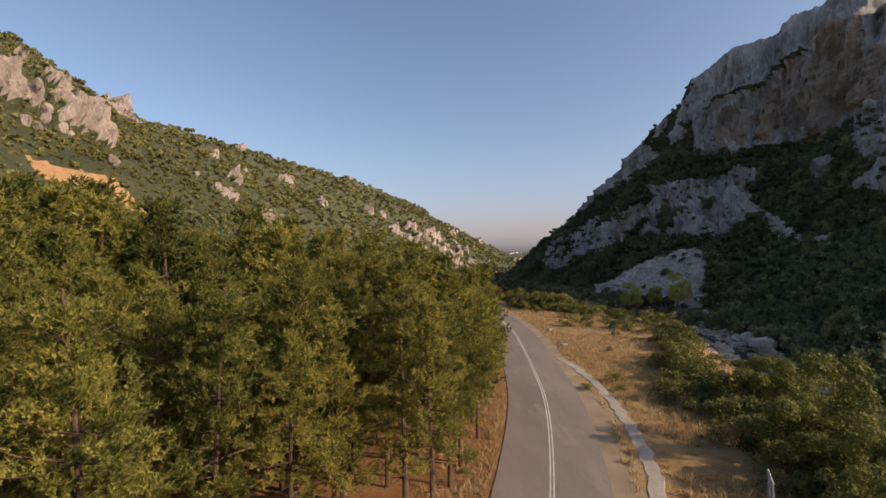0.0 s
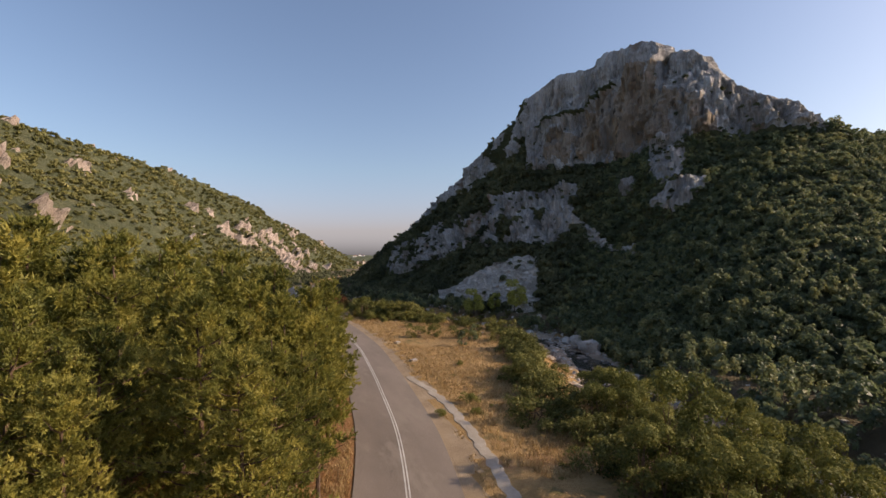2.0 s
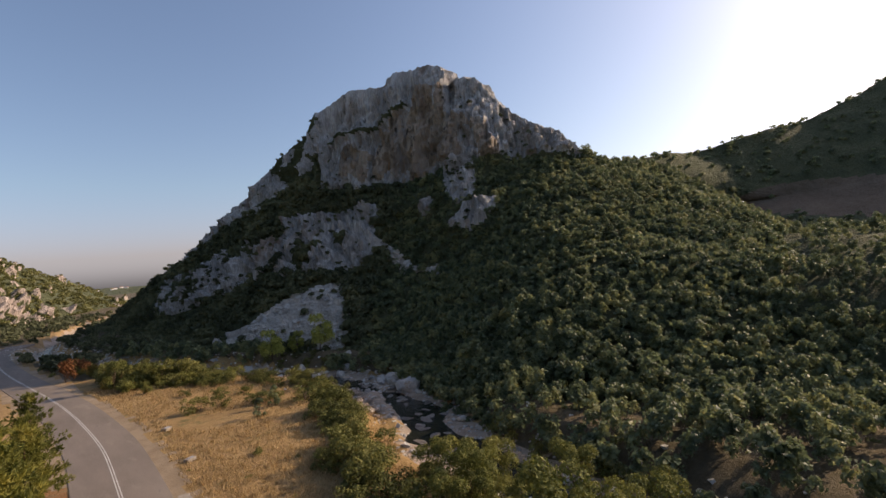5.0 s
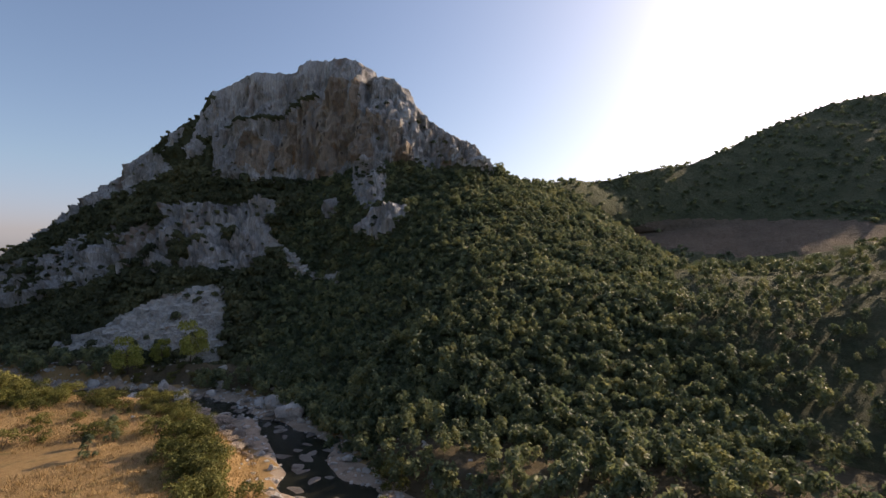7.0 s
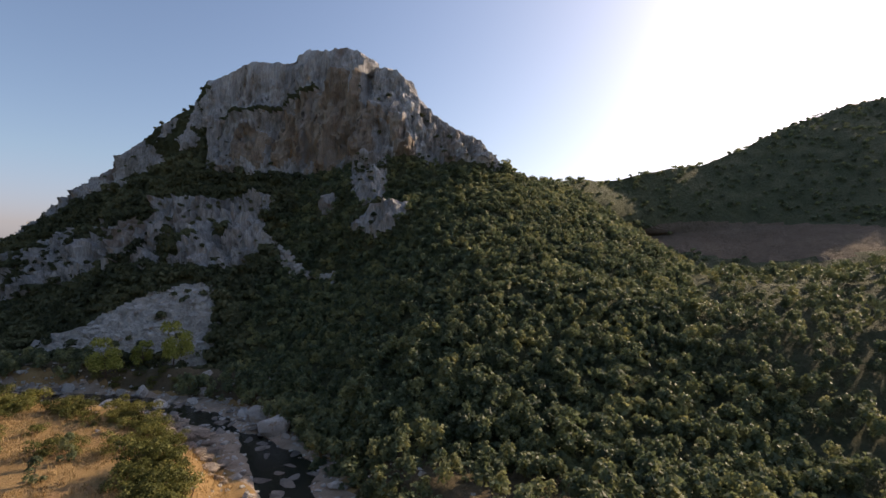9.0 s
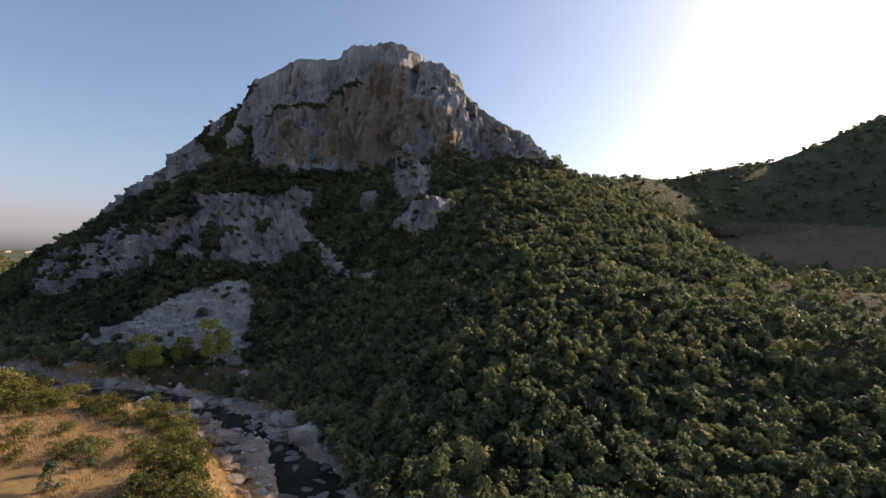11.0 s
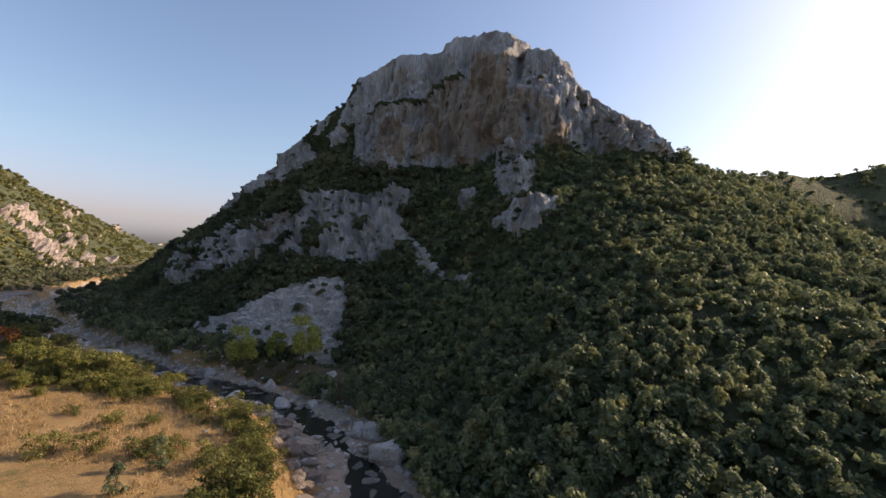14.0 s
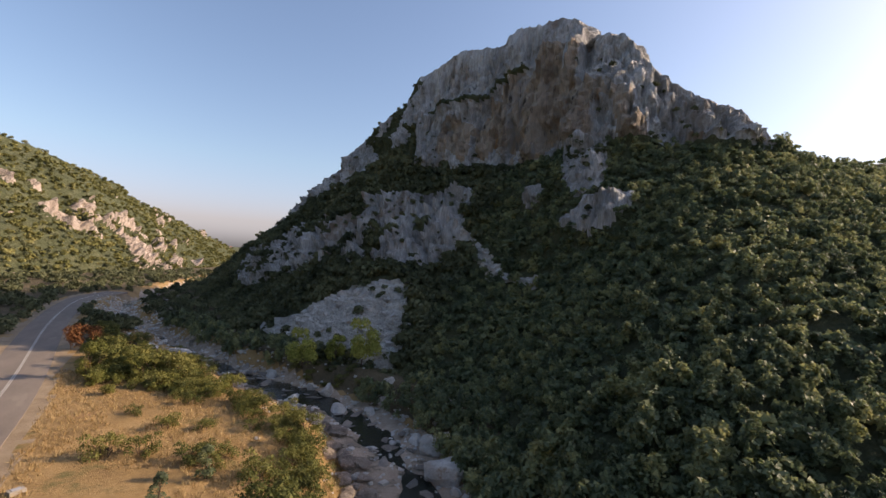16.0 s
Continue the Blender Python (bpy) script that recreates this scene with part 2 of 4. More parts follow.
def noise2(x, y, scale, octaves=3):
    return np.array([noise.fractal(Vector((a * scale, b * scale, 3.7)), 0.9, 2.1, octaves) for a, b in zip(np.ravel(x), np.ravel(y))]).reshape(np.shape(x))


def polyline_distance(x, y, line):
    """Distance to a line in plan, and how far along it."""
    line = np.asarray(line, float)
    best, where, run = np.full(np.shape(x), 1e9), np.zeros(np.shape(x)), 0.0
    for a, b in zip(line[:-1], line[1:]):
        d = b[:2] - a[:2]
        ln = np.hypot(*d)
        t = np.clip(((x - a[0]) * d[0] + (y - a[1]) * d[1]) / ln ** 2, 0, 1)
        r = np.hypot(x - a[0] - t * d[0], y - a[1] - t * d[1])
        where = np.where(r < best, run + t * ln, where)
        best = np.minimum(best, r)
        run += ln
    return best, where


def spline(points, step):
    """A smooth line through a few points, at even steps."""
    p = np.asarray(points, float)
    q = np.vstack([2 * p[0] - p[1], p, 2 * p[-1] - p[-2]])
    out = []
    for i in range(1, len(q) - 2):
        k = max(2, int(np.linalg.norm(q[i + 1] - q[i]) / step))
        t = (np.arange(k) / k)[:, None]
        out.append(0.5 * (2 * q[i] + (q[i + 1] - q[i - 1]) * t + (2 * q[i - 1] - 5 * q[i] + 4 * q[i + 1] - q[i + 2]) * t ** 2
                          + (3 * q[i] - q[i - 1] - 3 * q[i + 1] + q[i + 2]) * t ** 3))
    out.append(p[-1:])
    return np.vstack(out)


# ---- plan: road, river ----
ROAD = spline([(-12, -40), (-5, -12), (1.2, 8), (5.8, 25), (8.9, 40.4), (10.3, 54), (11.2, 66), (11.8, 78), (11.6, 90), (10.9, 104), (9.4, 120), (7.4, 137), (5.2, 157),
               (3.4, 182), (2.8, 206), (5, 224), (10, 238)], 1.0)
RIVER = spline([(20, -40), (30, 0), (35, 30), (38.5, 46), (41, 56), (46, 66), (48.5, 76), (49.5, 86), (48, 97), (43, 110), (36, 125), (30, 140), (25, 158), (17, 182),
                (14, 220), (24, 270), (45, 340), (80, 440)], 1.0)
WATER_Z = -2.98


def ground_z(x, y):
    x, y = np.asarray(x, float), np.asarray(y, float)
    road_d, _ = polyline_distance(x, y, ROAD[::3])
    river_d, _ = polyline_distance(x, y, RIVER[::3])
    z = 0.25 * noise2(x, y, 0.09) + 0.08 * noise2(x, y, 0.5)
    west = np.clip(-x - 11 + 0.02 * y, 0, 400)
    z = z + 0.2 * west * np.clip((180 - y) / 120, 0, 1) * np.clip((300 - west) / 300, 0, 1)
    z = np.where(road_d < 9, z * np.clip((road_d - 4.2) / 4.8, 0, 1), z)
    wob = noise2(x, y, 0.12, 2)
    slim = np.clip((150 - y) / 40, 0.55, 1)
    bank = np.clip((10.2 * slim + 1.5 * wob - river_d) / 5.0, 0, 1)
    bank = bank * bank * (3 - 2 * bank)
    channel = np.clip((2.9 * slim + 2.0 * wob - river_d) / 1.2, 0, 1)
    z = z - 2.65 * bank * (1 + 0.1 * noise2(x, y, 0.4)) - 0.85 * channel
    return z


# ---- ground ----
def steps(edges):
    out = []
    for a, b, d in edges:
        out.append(np.arange(a, b, d))
    return np.concatenate(out + [[edges[-1][1]]])


gx = steps([(-4000, -600, 400), (-600, -160, 40), (-160, -40, 8), (-40, 70, 1.0), (70, 150, 8), (150, 600, 45), (600, 4000, 400)])
gy = steps([(-4000, -400, 400), (-400, -40, 30), (-40, 10, 2.5), (10, 150, 1.0), (150, 320, 5), (320, 900, 20), (900, 4600, 300)])
GX, GY = np.meshgrid(gx, gy)
GZ = ground_z(GX, GY)
gp = np.stack([GX, GY, GZ], 2)
gf = grid_faces(len(gy), len(gx))
fc = gp.reshape(-1, 3)[gf].mean(1)
road_d, _ = polyline_distance(fc[:, 0], fc[:, 1], ROAD[::2])
river_d, river_s = polyline_distance(fc[:, 0], fc[:, 1], RIVER[::2])
road_x = np.interp(fc[:, 1], ROAD[:, 1], ROAD[:, 0])
gi = np.full(len(gf), 0)                                                   # dry grass
gi[(fc[:, 0] < road_x - 3) & (fc[:, 1] < 75)] = 1                             # litter under the pines
gi[(fc[:, 0] < -24)] = 2
gi[river_d < 5.4 * np.clip((150 - fc[:, 1]) / 40, 0.6, 1) + 2.2 * noise2(fc[:, 0], fc[:, 1], 0.15, 2)] = 3
gi[(road_d < 4.9 + 1.3 * noise2(fc[:, 0], fc[:, 1], 0.35, 3)) & ((fc[:, 0] > road_x) | (fc[:, 1] > 70))] = 4
gi[(fc[:, 1] > 130) & (road_d > 6) & (river_d > 8)] = 2
gi[(fc[:, 0] > 56) | ((fc[:, 0] > np.interp(fc[:, 1], RIVER[:, 1], RIVER[:, 0])) & (river_d > 5.5))] = 2
ground = new("ground", fast_mesh("ground", gp.reshape(-1, 3), gf, [GRASS, NEEDLE_FLOOR, SOIL, RIVER_BED, GRAVEL], gi, True))
tagged(ground, "valley floor of dry grass, soil and river gravel", "ground", kind="structure")


def ribbon(name, line, across, mat, lift, smooth=True):
    """A strip along a line in plan; across: offsets to the right with heights."""
    t = np.gradient(line, axis=0)
    t /= np.linalg.norm(t, axis=1, keepdims=True)
    side = np.stack([t[:, 1], -t[:, 0]], 1)
    p = np.stack([np.column_stack([line + side * o, np.full(len(line), h + lift)]) for o, h in across], 1)
    return new(name, fast_mesh(name, p.reshape(-1, 3), grid_faces(len(line), len(across))[:, ::-1], [mat], None, smooth))


road = ribbon("road", ROAD, [(-3.35, -0.4), (-3.25, 0.0), (-1.7, 0.05), (0, 0.08), (1.7, 0.05), (3.25, 0.0), (3.35, -0.4)], ASPHALT, 0.06, False)
tagged(road, "worn grey asphalt road with a faded centre line", "road", kind="structure")
for off in (-0.1, 0.1):
    line = ribbon("road_marking", ROAD[30:], [(off - 0.045, 0.0), (off + 0.045, 0.0)], PAINT, 0.148)
    tagged(line, "worn white line painted on the asphalt", "road marking", kind="structure")
g_line = spline([(10.3, 21), (11.7, 25.6), (12.8, 29), (13.8, 33.5), (14.8, 40), (15.4, 47), (15.3, 53), (14.6, 59)], 0.35)
g_rag = noise2(g_line[:, 0], g_line[:, 1], 0.9, 3)
gutter = ribbon("pavement", g_line + g_rag[:, None] * (0.28, 0.05), [(-0.5, -0.08), (-0.43, 0.02), (0, 0.03), (0.4, 0.02), (0.48, -0.08)], CONCRETE, 0.015, False)
tagged(gutter, "pale dusty concrete drain strip beside the road", "drain", kind="structure")
water = ribbon("water", RIVER, [(-4.5, 0), (-2.2, 0), (0, 0), (2.2, 0), (4.5, 0)], WATER, WATER_Z)
tagged(water, "dark shallow river water between rocks", "river", kind="structure")

# ---- mountain ----
RIM = {0: (38, 300, -3), 1: (48, 272, 8), 2: (62, 235, 26), 3: (73, 200, 43.5), 4: (80, 178, 59), 5: (85.3, 165, 65), 6: (86.8, 161.5, 71.5),
       7: (92.5, 151, 77.5), 8: (99.3, 138.2, 77.3), 9: (100.4, 135.8, 79.8), 10: (104, 128.5, 80.5), 11: (108.2, 119, 79.6), 12: (109.5, 116, 75.2),
       13: (112.6, 107, 72.3), 14: (116.7, 102, 62.8), 15: (122.5, 94, 55.8), 16: (126.4, 89.5, 53.7), 17: (129.5, 86.5, 46.5), 18: (142, 83.5, 43.5),
       19: (160, 80, 44)}
BASE = {0: (36, 299, -4), 3: (68, 197, 36), 5: (80, 162, 49), 6: (81, 158, 46), 8: (93.5, 136, 42), 10: (98, 125, 42), 11: (101, 116, 44), 12: (102, 110, 46),
        13: (107, 104, 46), 15: (118, 91, 46), 16: (123, 87, 46), 17: (128, 84.5, 44), 18: (143, 76, 40), 19: (160, 70, 38)}
BAND = {0: (33, 297, -5), 3: (60, 192, 24), 5: (74, 158, 34), 8: (87, 136, 34), 10: (91, 121, 34), 12: (97, 105, 37), 13: (102, 98, 36), 15: (110, 86, 37),
        17: (122, 78, 38), 18: (144, 66, 35), 19: (165, 55, 28)}
SLOPE = {0: (30, 292, -6), 3: (50, 184, 6), 5: (58, 148, 14), 8: (70, 125, 16), 10: (78, 113, 15), 12: (86, 101, 15), 13: (85, 92, 16), 15: (84, 76, 19),
         17: (92, 62, 22), 18: (128, 46, 23), 19: (150, 35, 14)}
FOOT = {0: (25, 285, -7), 3: (34, 172, -6), 5: (40, 140, -5), 8: (51, 108, -5), 10: (55, 95, -5), 12: (54, 82, -5), 13: (51, 72, -5), 15: (46, 60, -5),
        17: (43, 46, -5), 18: (50, 10, -5), 19: (90, 0, -5)}
NS, COLS = 20, 460
# more columns where the stations are far apart
st_x = np.array([RIM[i] for i in range(NS)], float)
run = np.concatenate([[0], np.cumsum(np.linalg.norm(np.diff(st_x, axis=0), axis=1) + 3.0)])
STATIONS = np.interp(np.linspace(0, run[-1], COLS), run, np.arange(NS))


def station_line(keys, soften):
    ks = sorted(keys)
    p = np.stack([np.interp(STATIONS, ks, [keys[k][i] for k in ks]) for i in range(3)], 1)
    return smooth_rows(p, soften)


rim = station_line(RIM, 2)
base, band, slope, foot = (station_line(k, 60) for k in (BASE, BAND, SLOPE, FOOT))
back = rim + np.array((26, 8, -6.0))
behind = rim * np.array((1, 1, 0)) + np.array((150, 40, -8.0))
BANDS = (44, 26, 16, 62, 14, 14)
mp = loft([foot, slope, band, base, rim, back, behind], BANDS)
ROWS = len(mp)
row_v = np.concatenate([np.arange(k) / k + i for i, k in enumerate(BANDS)] + [[6.0]])     # 0..1 slope, 1..2 band, 2..3 bench, 3..4 cliff
V, U = np.meshgrid(row_v, STATIONS, indexing="ij")
mn = normals(smooth_rows(mp.copy(), 3))
if mn[60, 200, 0] > 0:
    mn = -mn
big = fbm(mp, 0.045, 3)
veg_noise = fbm(mp, 0.07, 3)
flute = fbm(mp, 0.16, 4, 0.22)
fine_n = fbm(mp, 0.7, 3, 0.5)
ribs = 1.0 - np.abs(fbm(mp, 0.42, 4, 0.12)) * 2.2                    # narrow upright ribs and cracks
cliff = np.clip((V - 2.85) * 6, 0, 1) * np.clip((4.35 - V) * 4, 0, 1) * np.clip((17.6 - U) / 1.2, 0, 1) * np.clip((U - 0.5) / 2, 0, 1)
in_band = np.clip((V - 1.0) * 6, 0, 1) * np.clip((2.2 - V) * 5, 0, 1) * np.clip((U - 1.5) / 1.5, 0, 1) * np.clip((9.6 - U) / 1.0, 0, 1)
spur = sum(np.clip(1.5 - 1.6 * np.hypot((U - a) / ru, (V - b) / rv) + 0.5 * veg_noise, 0, 1) for a, b, ru, rv in
           ((12.2, 2.6, 1.1, 1.3), (13.1, 1.6, 0.85, 0.26), (11.0, 1.85, 0.5, 0.22)))
spur = np.clip(spur, 0, 1)
ragged = 0.10 * veg_noise
scree = ((V < 0.30 + (U - 4.2) * 0.19 + ragged) & (U < 8.1 + (1.03 - V) * 1.1 + 2 * ragged) & (V > 0.24)).astype(float)
gully, _ = polyline_distance(U, V * 3 + 1.2 * ragged, [(9.2, 4.5), (10.2, 3.7), (10.7, 3.25), (11.9, 3.1)])
strip = (gully < 0.16).astype(float)
rocky = np.maximum.reduce([cliff, in_band * (veg_noise + 0.35 * flute > -0.38), spur])
edge_fade = np.clip((4.9 - V), 0, 1)
push = rocky * (3.6 * flute + 1.3 * fine_n + 1.6 * big + 1.1 * ribs) + (1 - rocky) * edge_fade * (1.6 * big + 0.3 * fine_n)
push += spur * 2.6 + in_band * (1.5 + 1.2 * fine_n)
push *= np.clip(1 - 0.75 * np.exp(-((V - 4) / 0.12) ** 2), 0, 1)                 # keep the crest on its line
notch = np.exp(-((U - 12.0 + 0.25 * (4 - V)) / 0.16) ** 2) * cliff * np.clip((V - 3.2) * 2, 0, 1)
ledge = np.exp(-((V - 3.62 - 0.055 * (U - 8.5)) / 0.035) ** 2) * np.clip((U - 6.2) * 2, 0, 1) * np.clip((10.6 - U), 0, 1) * cliff
push += 1.8 * ledge - 3.2 * notch
mp2 = mp + mn * push[..., None]
mp2[..., 2] += np.exp(-((V - 4) / 0.1) ** 2) * 0.45 * fine_n * (U < 17)
for cx, cy, cz, r in ((98.5, 137, 57.5, 2.0), (89, 146, 54.5, 2.3), (103, 118, 52, 1.6)):      # hollows in the wall
    d = np.linalg.norm((mp2 - (cx, cy, cz)) * (0.7, 0.7, 1.2), axis=2)
    mp2 -= mn * (4.0 * np.exp(-(d / r) ** 2))[..., None]
mf = grid_faces(ROWS, COLS)


def face_mean(a):
    return a.reshape(-1)[mf].mean(1)


f_rock, f_scree, f_strip = face_mean(rocky), face_mean(scree), face_mean(strip)
f_v, f_u = face_mean(V), face_mean(U)
m_index = np.where(f_rock > 0.42, 1, 0)
m_index[(f_scree > 0.45) | (f_strip > 0.5)] = 2
m_index[(f_v > 3.9) & (f_u < 17)] = 1
f_ledge = face_mean(ledge)
flank = (f_u < 6.3) & (f_v > 2.9) & (f_v < 4.2) & (face_mean(veg_noise + 0.5 * flute) < -0.22)
stain = np.exp(-((f_u - 9.3) / 2.5) ** 2 - ((f_v - 3.3) / 0.4) ** 2) + 0.5 * face_mean(flute) + 0.5 * face_mean(big)
m_index[(m_index == 1) & (stain > 0.42) & (f_v > 2.9) & (f_v < 3.8)] = 3
m_index[flank | (f_ledge > 0.7)] = 0
mountain = new("mountain", fast_mesh("mountain", mp2.reshape(-1, 3), mf, [SCRUB_SOIL, ROCK, SCREE, OCHRE_ROCK], m_index, False))
tagged(mountain, "grey limestone mountain with a steep ochre-streaked cliff above wooded slopes", "mountain", kind="structure")


def hill(name, lines, soften, bands, cols, rough, label, mats, rock_at=None, relief=0.0):
    ls = [smooth_rows(along(k, cols), soften) for k in lines]
    p = loft(ls, bands)
    n = normals(p)
    n[n[..., 2] < 0] *= -1
    p = p + n * (rough * fbm(p, 0.02, 4) + 0.12 * rough * fbm(p, 0.2, 3))[..., None]
    f = grid_faces(len(p), cols)
    c = p.reshape(-1, 3)[f].mean(1)
    idx = rock_at(c) if rock_at else np.zeros(len(f), int)
    crag = np.zeros(p.shape[0] * p.shape[1])
    np.add.at(crag, f[idx == 1].ravel(), 0.25)
    crag = np.clip(crag, 0, 1).reshape(p.shape[:2])
    spots_at = np.argwhere(crag > 0)
    for i, j in spots_at:                                   # broken ribs of rock
        q = Vector(p[i, j])
        p[i, j] += n[i, j] * crag[i, j] * relief * (0.6 + abs(noise.fractal(Vector((q.x * 0.13, q.y * 0.13, q.z * 0.03)), 0.8, 2.1, 3)) * 1.6)
    ob = new(name, fast_mesh(name, p.reshape(-1, 3), f, mats, idx, False))
    tagged(ob, label, "hill", kind="structure")
    return p, f, c, idx


def west_rock(c):
    n1 = np.array([noise.fractal(Vector((q[0] * 0.05, q[1] * 0.05, q[2] * 0.03)), 0.9, 2.1, 4) for q in c])
    crag = np.exp(-((c[:, 0] + 100) / 17) ** 2 - ((c[:, 1] - 108) / 18) ** 2 - ((c[:, 2] - 46) / 11) ** 2)
    far = np.exp(-((c[:, 1] - 420) / 60) ** 2) * np.clip((42 - c[:, 2]) / 16, 0, 1)
    out = np.where(n1 + 0.78 * crag + 0.72 * far > 0.68, 1, 0)
    cut = (np.abs((c[:, 2] - 27.5) + 0.45 * (c[:, 0] + 71)) < 2.2) & (np.abs(c[:, 0] + 71) < 7.5) & (np.abs(c[:, 1] - 97) < 10)
    out[cut] = 2
    return out


hw = hill("hill_west", [[(-55, -60, 5), (-52, 40, 6), (-48, 90, 6), (-44, 140, 3), (-40, 200, -2), (-32, 290, -4), (-4, 350, -5), (40, 440, -5), (95, 560, -5), (150, 700, -5)],
                        [(-85, -70, 36), (-76, 60, 27), (-74, 110, 30), (-76, 150, 30), (-80, 215, 34), (-78, 300, 40), (-52, 385, 38), (0, 470, 28), (55, 590, 14), (110, 720, 2)],
                        [(-150, -60, 96), (-136, 70, 88), (-128, 128, 79), (-124, 152, 76), (-155, 207, 81), (-163, 285, 92), (-134, 397, 96), (-55, 512, 81), (8, 610, 51), (78, 712, 20)],
                        [(-330, -60, 80), (-330, 60, 80), (-330, 115, 80), (-330, 146, 80), (-340, 200, 80), (-340, 320, 70), (-300, 480, 60), (-200, 640, 40), (-120, 720, 15), (-20, 820, 0)]],
          4, (60, 80, 10), 460, 4.0, "long scrub-covered hill with pale rock outcrops", [SCRUB_SOIL, HILL_ROCK, CUT_EARTH], west_rock, 5.0)


def east_rock(c):
    bare = ((c[:, 0] - 205) / 26) ** 2 + ((c[:, 1] - 30) / 45) ** 2 + ((c[:, 2] - 26) / 10) ** 2 < 1
    return np.where(bare, 1, 0)


he = hill("hill_east", [[(44, 34, -5), (48, 10, -5), (46, -20, -5), (44, -90, -5)],
                        [(84, 40, 9), (95, 12, 11), (100, -16, 18), (100, -90, 28)],
                        [(126, 36, 17), (132, 12, 18), (142, -14, 27), (150, -80, 42)],
                        [(152, 46, 13), (165, 18, 14), (172, -22, 20), (178, -90, 34)],
                        [(196, 60, 30), (215, 30, 33), (225, -20, 38), (235, -110, 55)],
                        [(150, 84, 43), (197, 76, 51.5), (244, 47, 62.5), (279, 26, 78), (323, -6, 101), (377, -57, 116), (430, -130, 135), (470, -230, 150)],
                        [(260, 190, 20), (320, 170, 30), (380, 140, 40), (420, 110, 50), (470, 80, 60), (520, 30, 70), (580, -60, 80), (640, -200, 90)]],
          6, (16, 14, 10, 16, 40, 10), 220, 2.0, "wooded hill with a bare earth hollow behind the near slope", [SCRUB_SOIL, BARE_EARTH], east_rock)


# ---- foliage ----
def crown(seed, lobes, leaves, leaf, flat=1.0, up=0.0):
    """Leaf clumps on the skins of several lobes (x, y, z, r)."""
    r = np.random.default_rng(seed)
    lobes = np.asarray(lobes, float)
    w = lobes[:, 3] ** 2
    k = r.choice(len(lobes), leaves, p=w / w.sum())
    d = r.normal(size=(leaves, 3))
    d[:, 2] = np.where(d[:, 2] < -0.5, -d[:, 2], d[:, 2])
    d /= np.linalg.norm(d, axis=1, keepdims=True)
    c = lobes[k, :3] + d * (lobes[k, 3] * r.uniform(0.62, 1.06, leaves))[:, None] * (1, 1, flat)
    nrm = d + r.normal(size=(leaves, 3)) * 0.55 + (0, 0, up)
    nrm /= np.linalg.norm(nrm, axis=1, keepdims=True)
    a = np.cross(nrm, r.normal(size=(leaves, 3)))
    a /= np.linalg.norm(a, axis=1, keepdims=True)
    b = np.cross(nrm, a)
    s = (leaf * r.uniform(0.55, 1.3, leaves))[:, None]
    v = np.stack([c - a * s, c + b * s * 1.05 + nrm * s * 0.2, c + a * s * 0.8 - b * s * 0.55], 1)
    return v.reshape(-1, 3), np.arange(leaves * 3).reshape(-1, 3)


def random_lobes(r, count, width, height, size):
    out = []
    for i in range(count):
        a, q = r.uniform(0, 6.28), width * math.sqrt(r.uniform(0, 1)) * 0.6
        out.append((q * math.cos(a), q * math.sin(a), height * r.uniform(0.45, 0.85), size * r.uniform(0.7, 1.2)))
    out.append((0, 0, height - size * 0.8, size))
    return out


def woods(name, places, sizes, variants, mats, label, which=None):
    """Many trees joined into one object."""
    r = np.random.default_rng(len(places))
    pick = r.integers(0, len(variants), len(places))
    turn = r.uniform(0, 6.283, len(places))
    vs, fs, off = [], [], 0
    for k, (vv, ff) in enumerate(variants):
        sel = np.nonzero(pick == k)[0]
        if not len(sel):
            continue
        c, s = np.cos(turn[sel]), np.sin(turn[sel])
        rot = np.stack([c[:, None] * vv[:, 0] - s[:, None] * vv[:, 1], s[:, None] * vv[:, 0] + c[:, None] * vv[:, 1], np.broadcast_to(vv[:, 2], (len(sel), len(vv)))], 2)
        p = rot * sizes[sel][:, None, None] + places[sel][:, None, :]
        vs.append(p.reshape(-1, 3))
        fs.append((ff[None] + (np.arange(len(sel)) * len(vv))[:, None, None] + off).reshape(-1, 3))
        off += len(sel) * len(vv)
    ob = new(name, fast_mesh(name, np.concatenate(vs), np.concatenate(fs), mats))
    return tagged(ob, label, "woodland", kind="stuff")


def scatter(p, faces, weight, count, seed):
    """Random places on a grid of points, by area and weight."""
    r = np.random.default_rng(seed)
    q = p.reshape(-1, 3)[faces]
    area = np.linalg.norm(np.cross(q[:, 2] - q[:, 0], q[:, 3] - q[:, 1]), axis=1) * weight
    k = r.choice(len(faces), count, p=area / area.sum())
    s, t = r.uniform(size=(2, count, 1))
    return (q[k, 0] * (1 - s) + q[k, 1] * s) * (1 - t) + (q[k, 3] * (1 - s) + q[k, 2] * s) * t


vr = np.random.default_rng(3)
far_trees = [crown(10 + i, random_lobes(vr, 5, 1.0, 1.5, 0.55), 34, 0.44, 0.85) for i in range(6)]
maquis_trees = [crown(20 + i, random_lobes(vr, 6, 1.0, 1.5, 0.5), 95, 0.3, 0.85) for i in range(6)]
mid_trees = [crown(30 + i, random_lobes(vr, 12, 0.9, 2.2, 0.29), 150, 0.17, 1.25, 0.1) for i in range(8)]

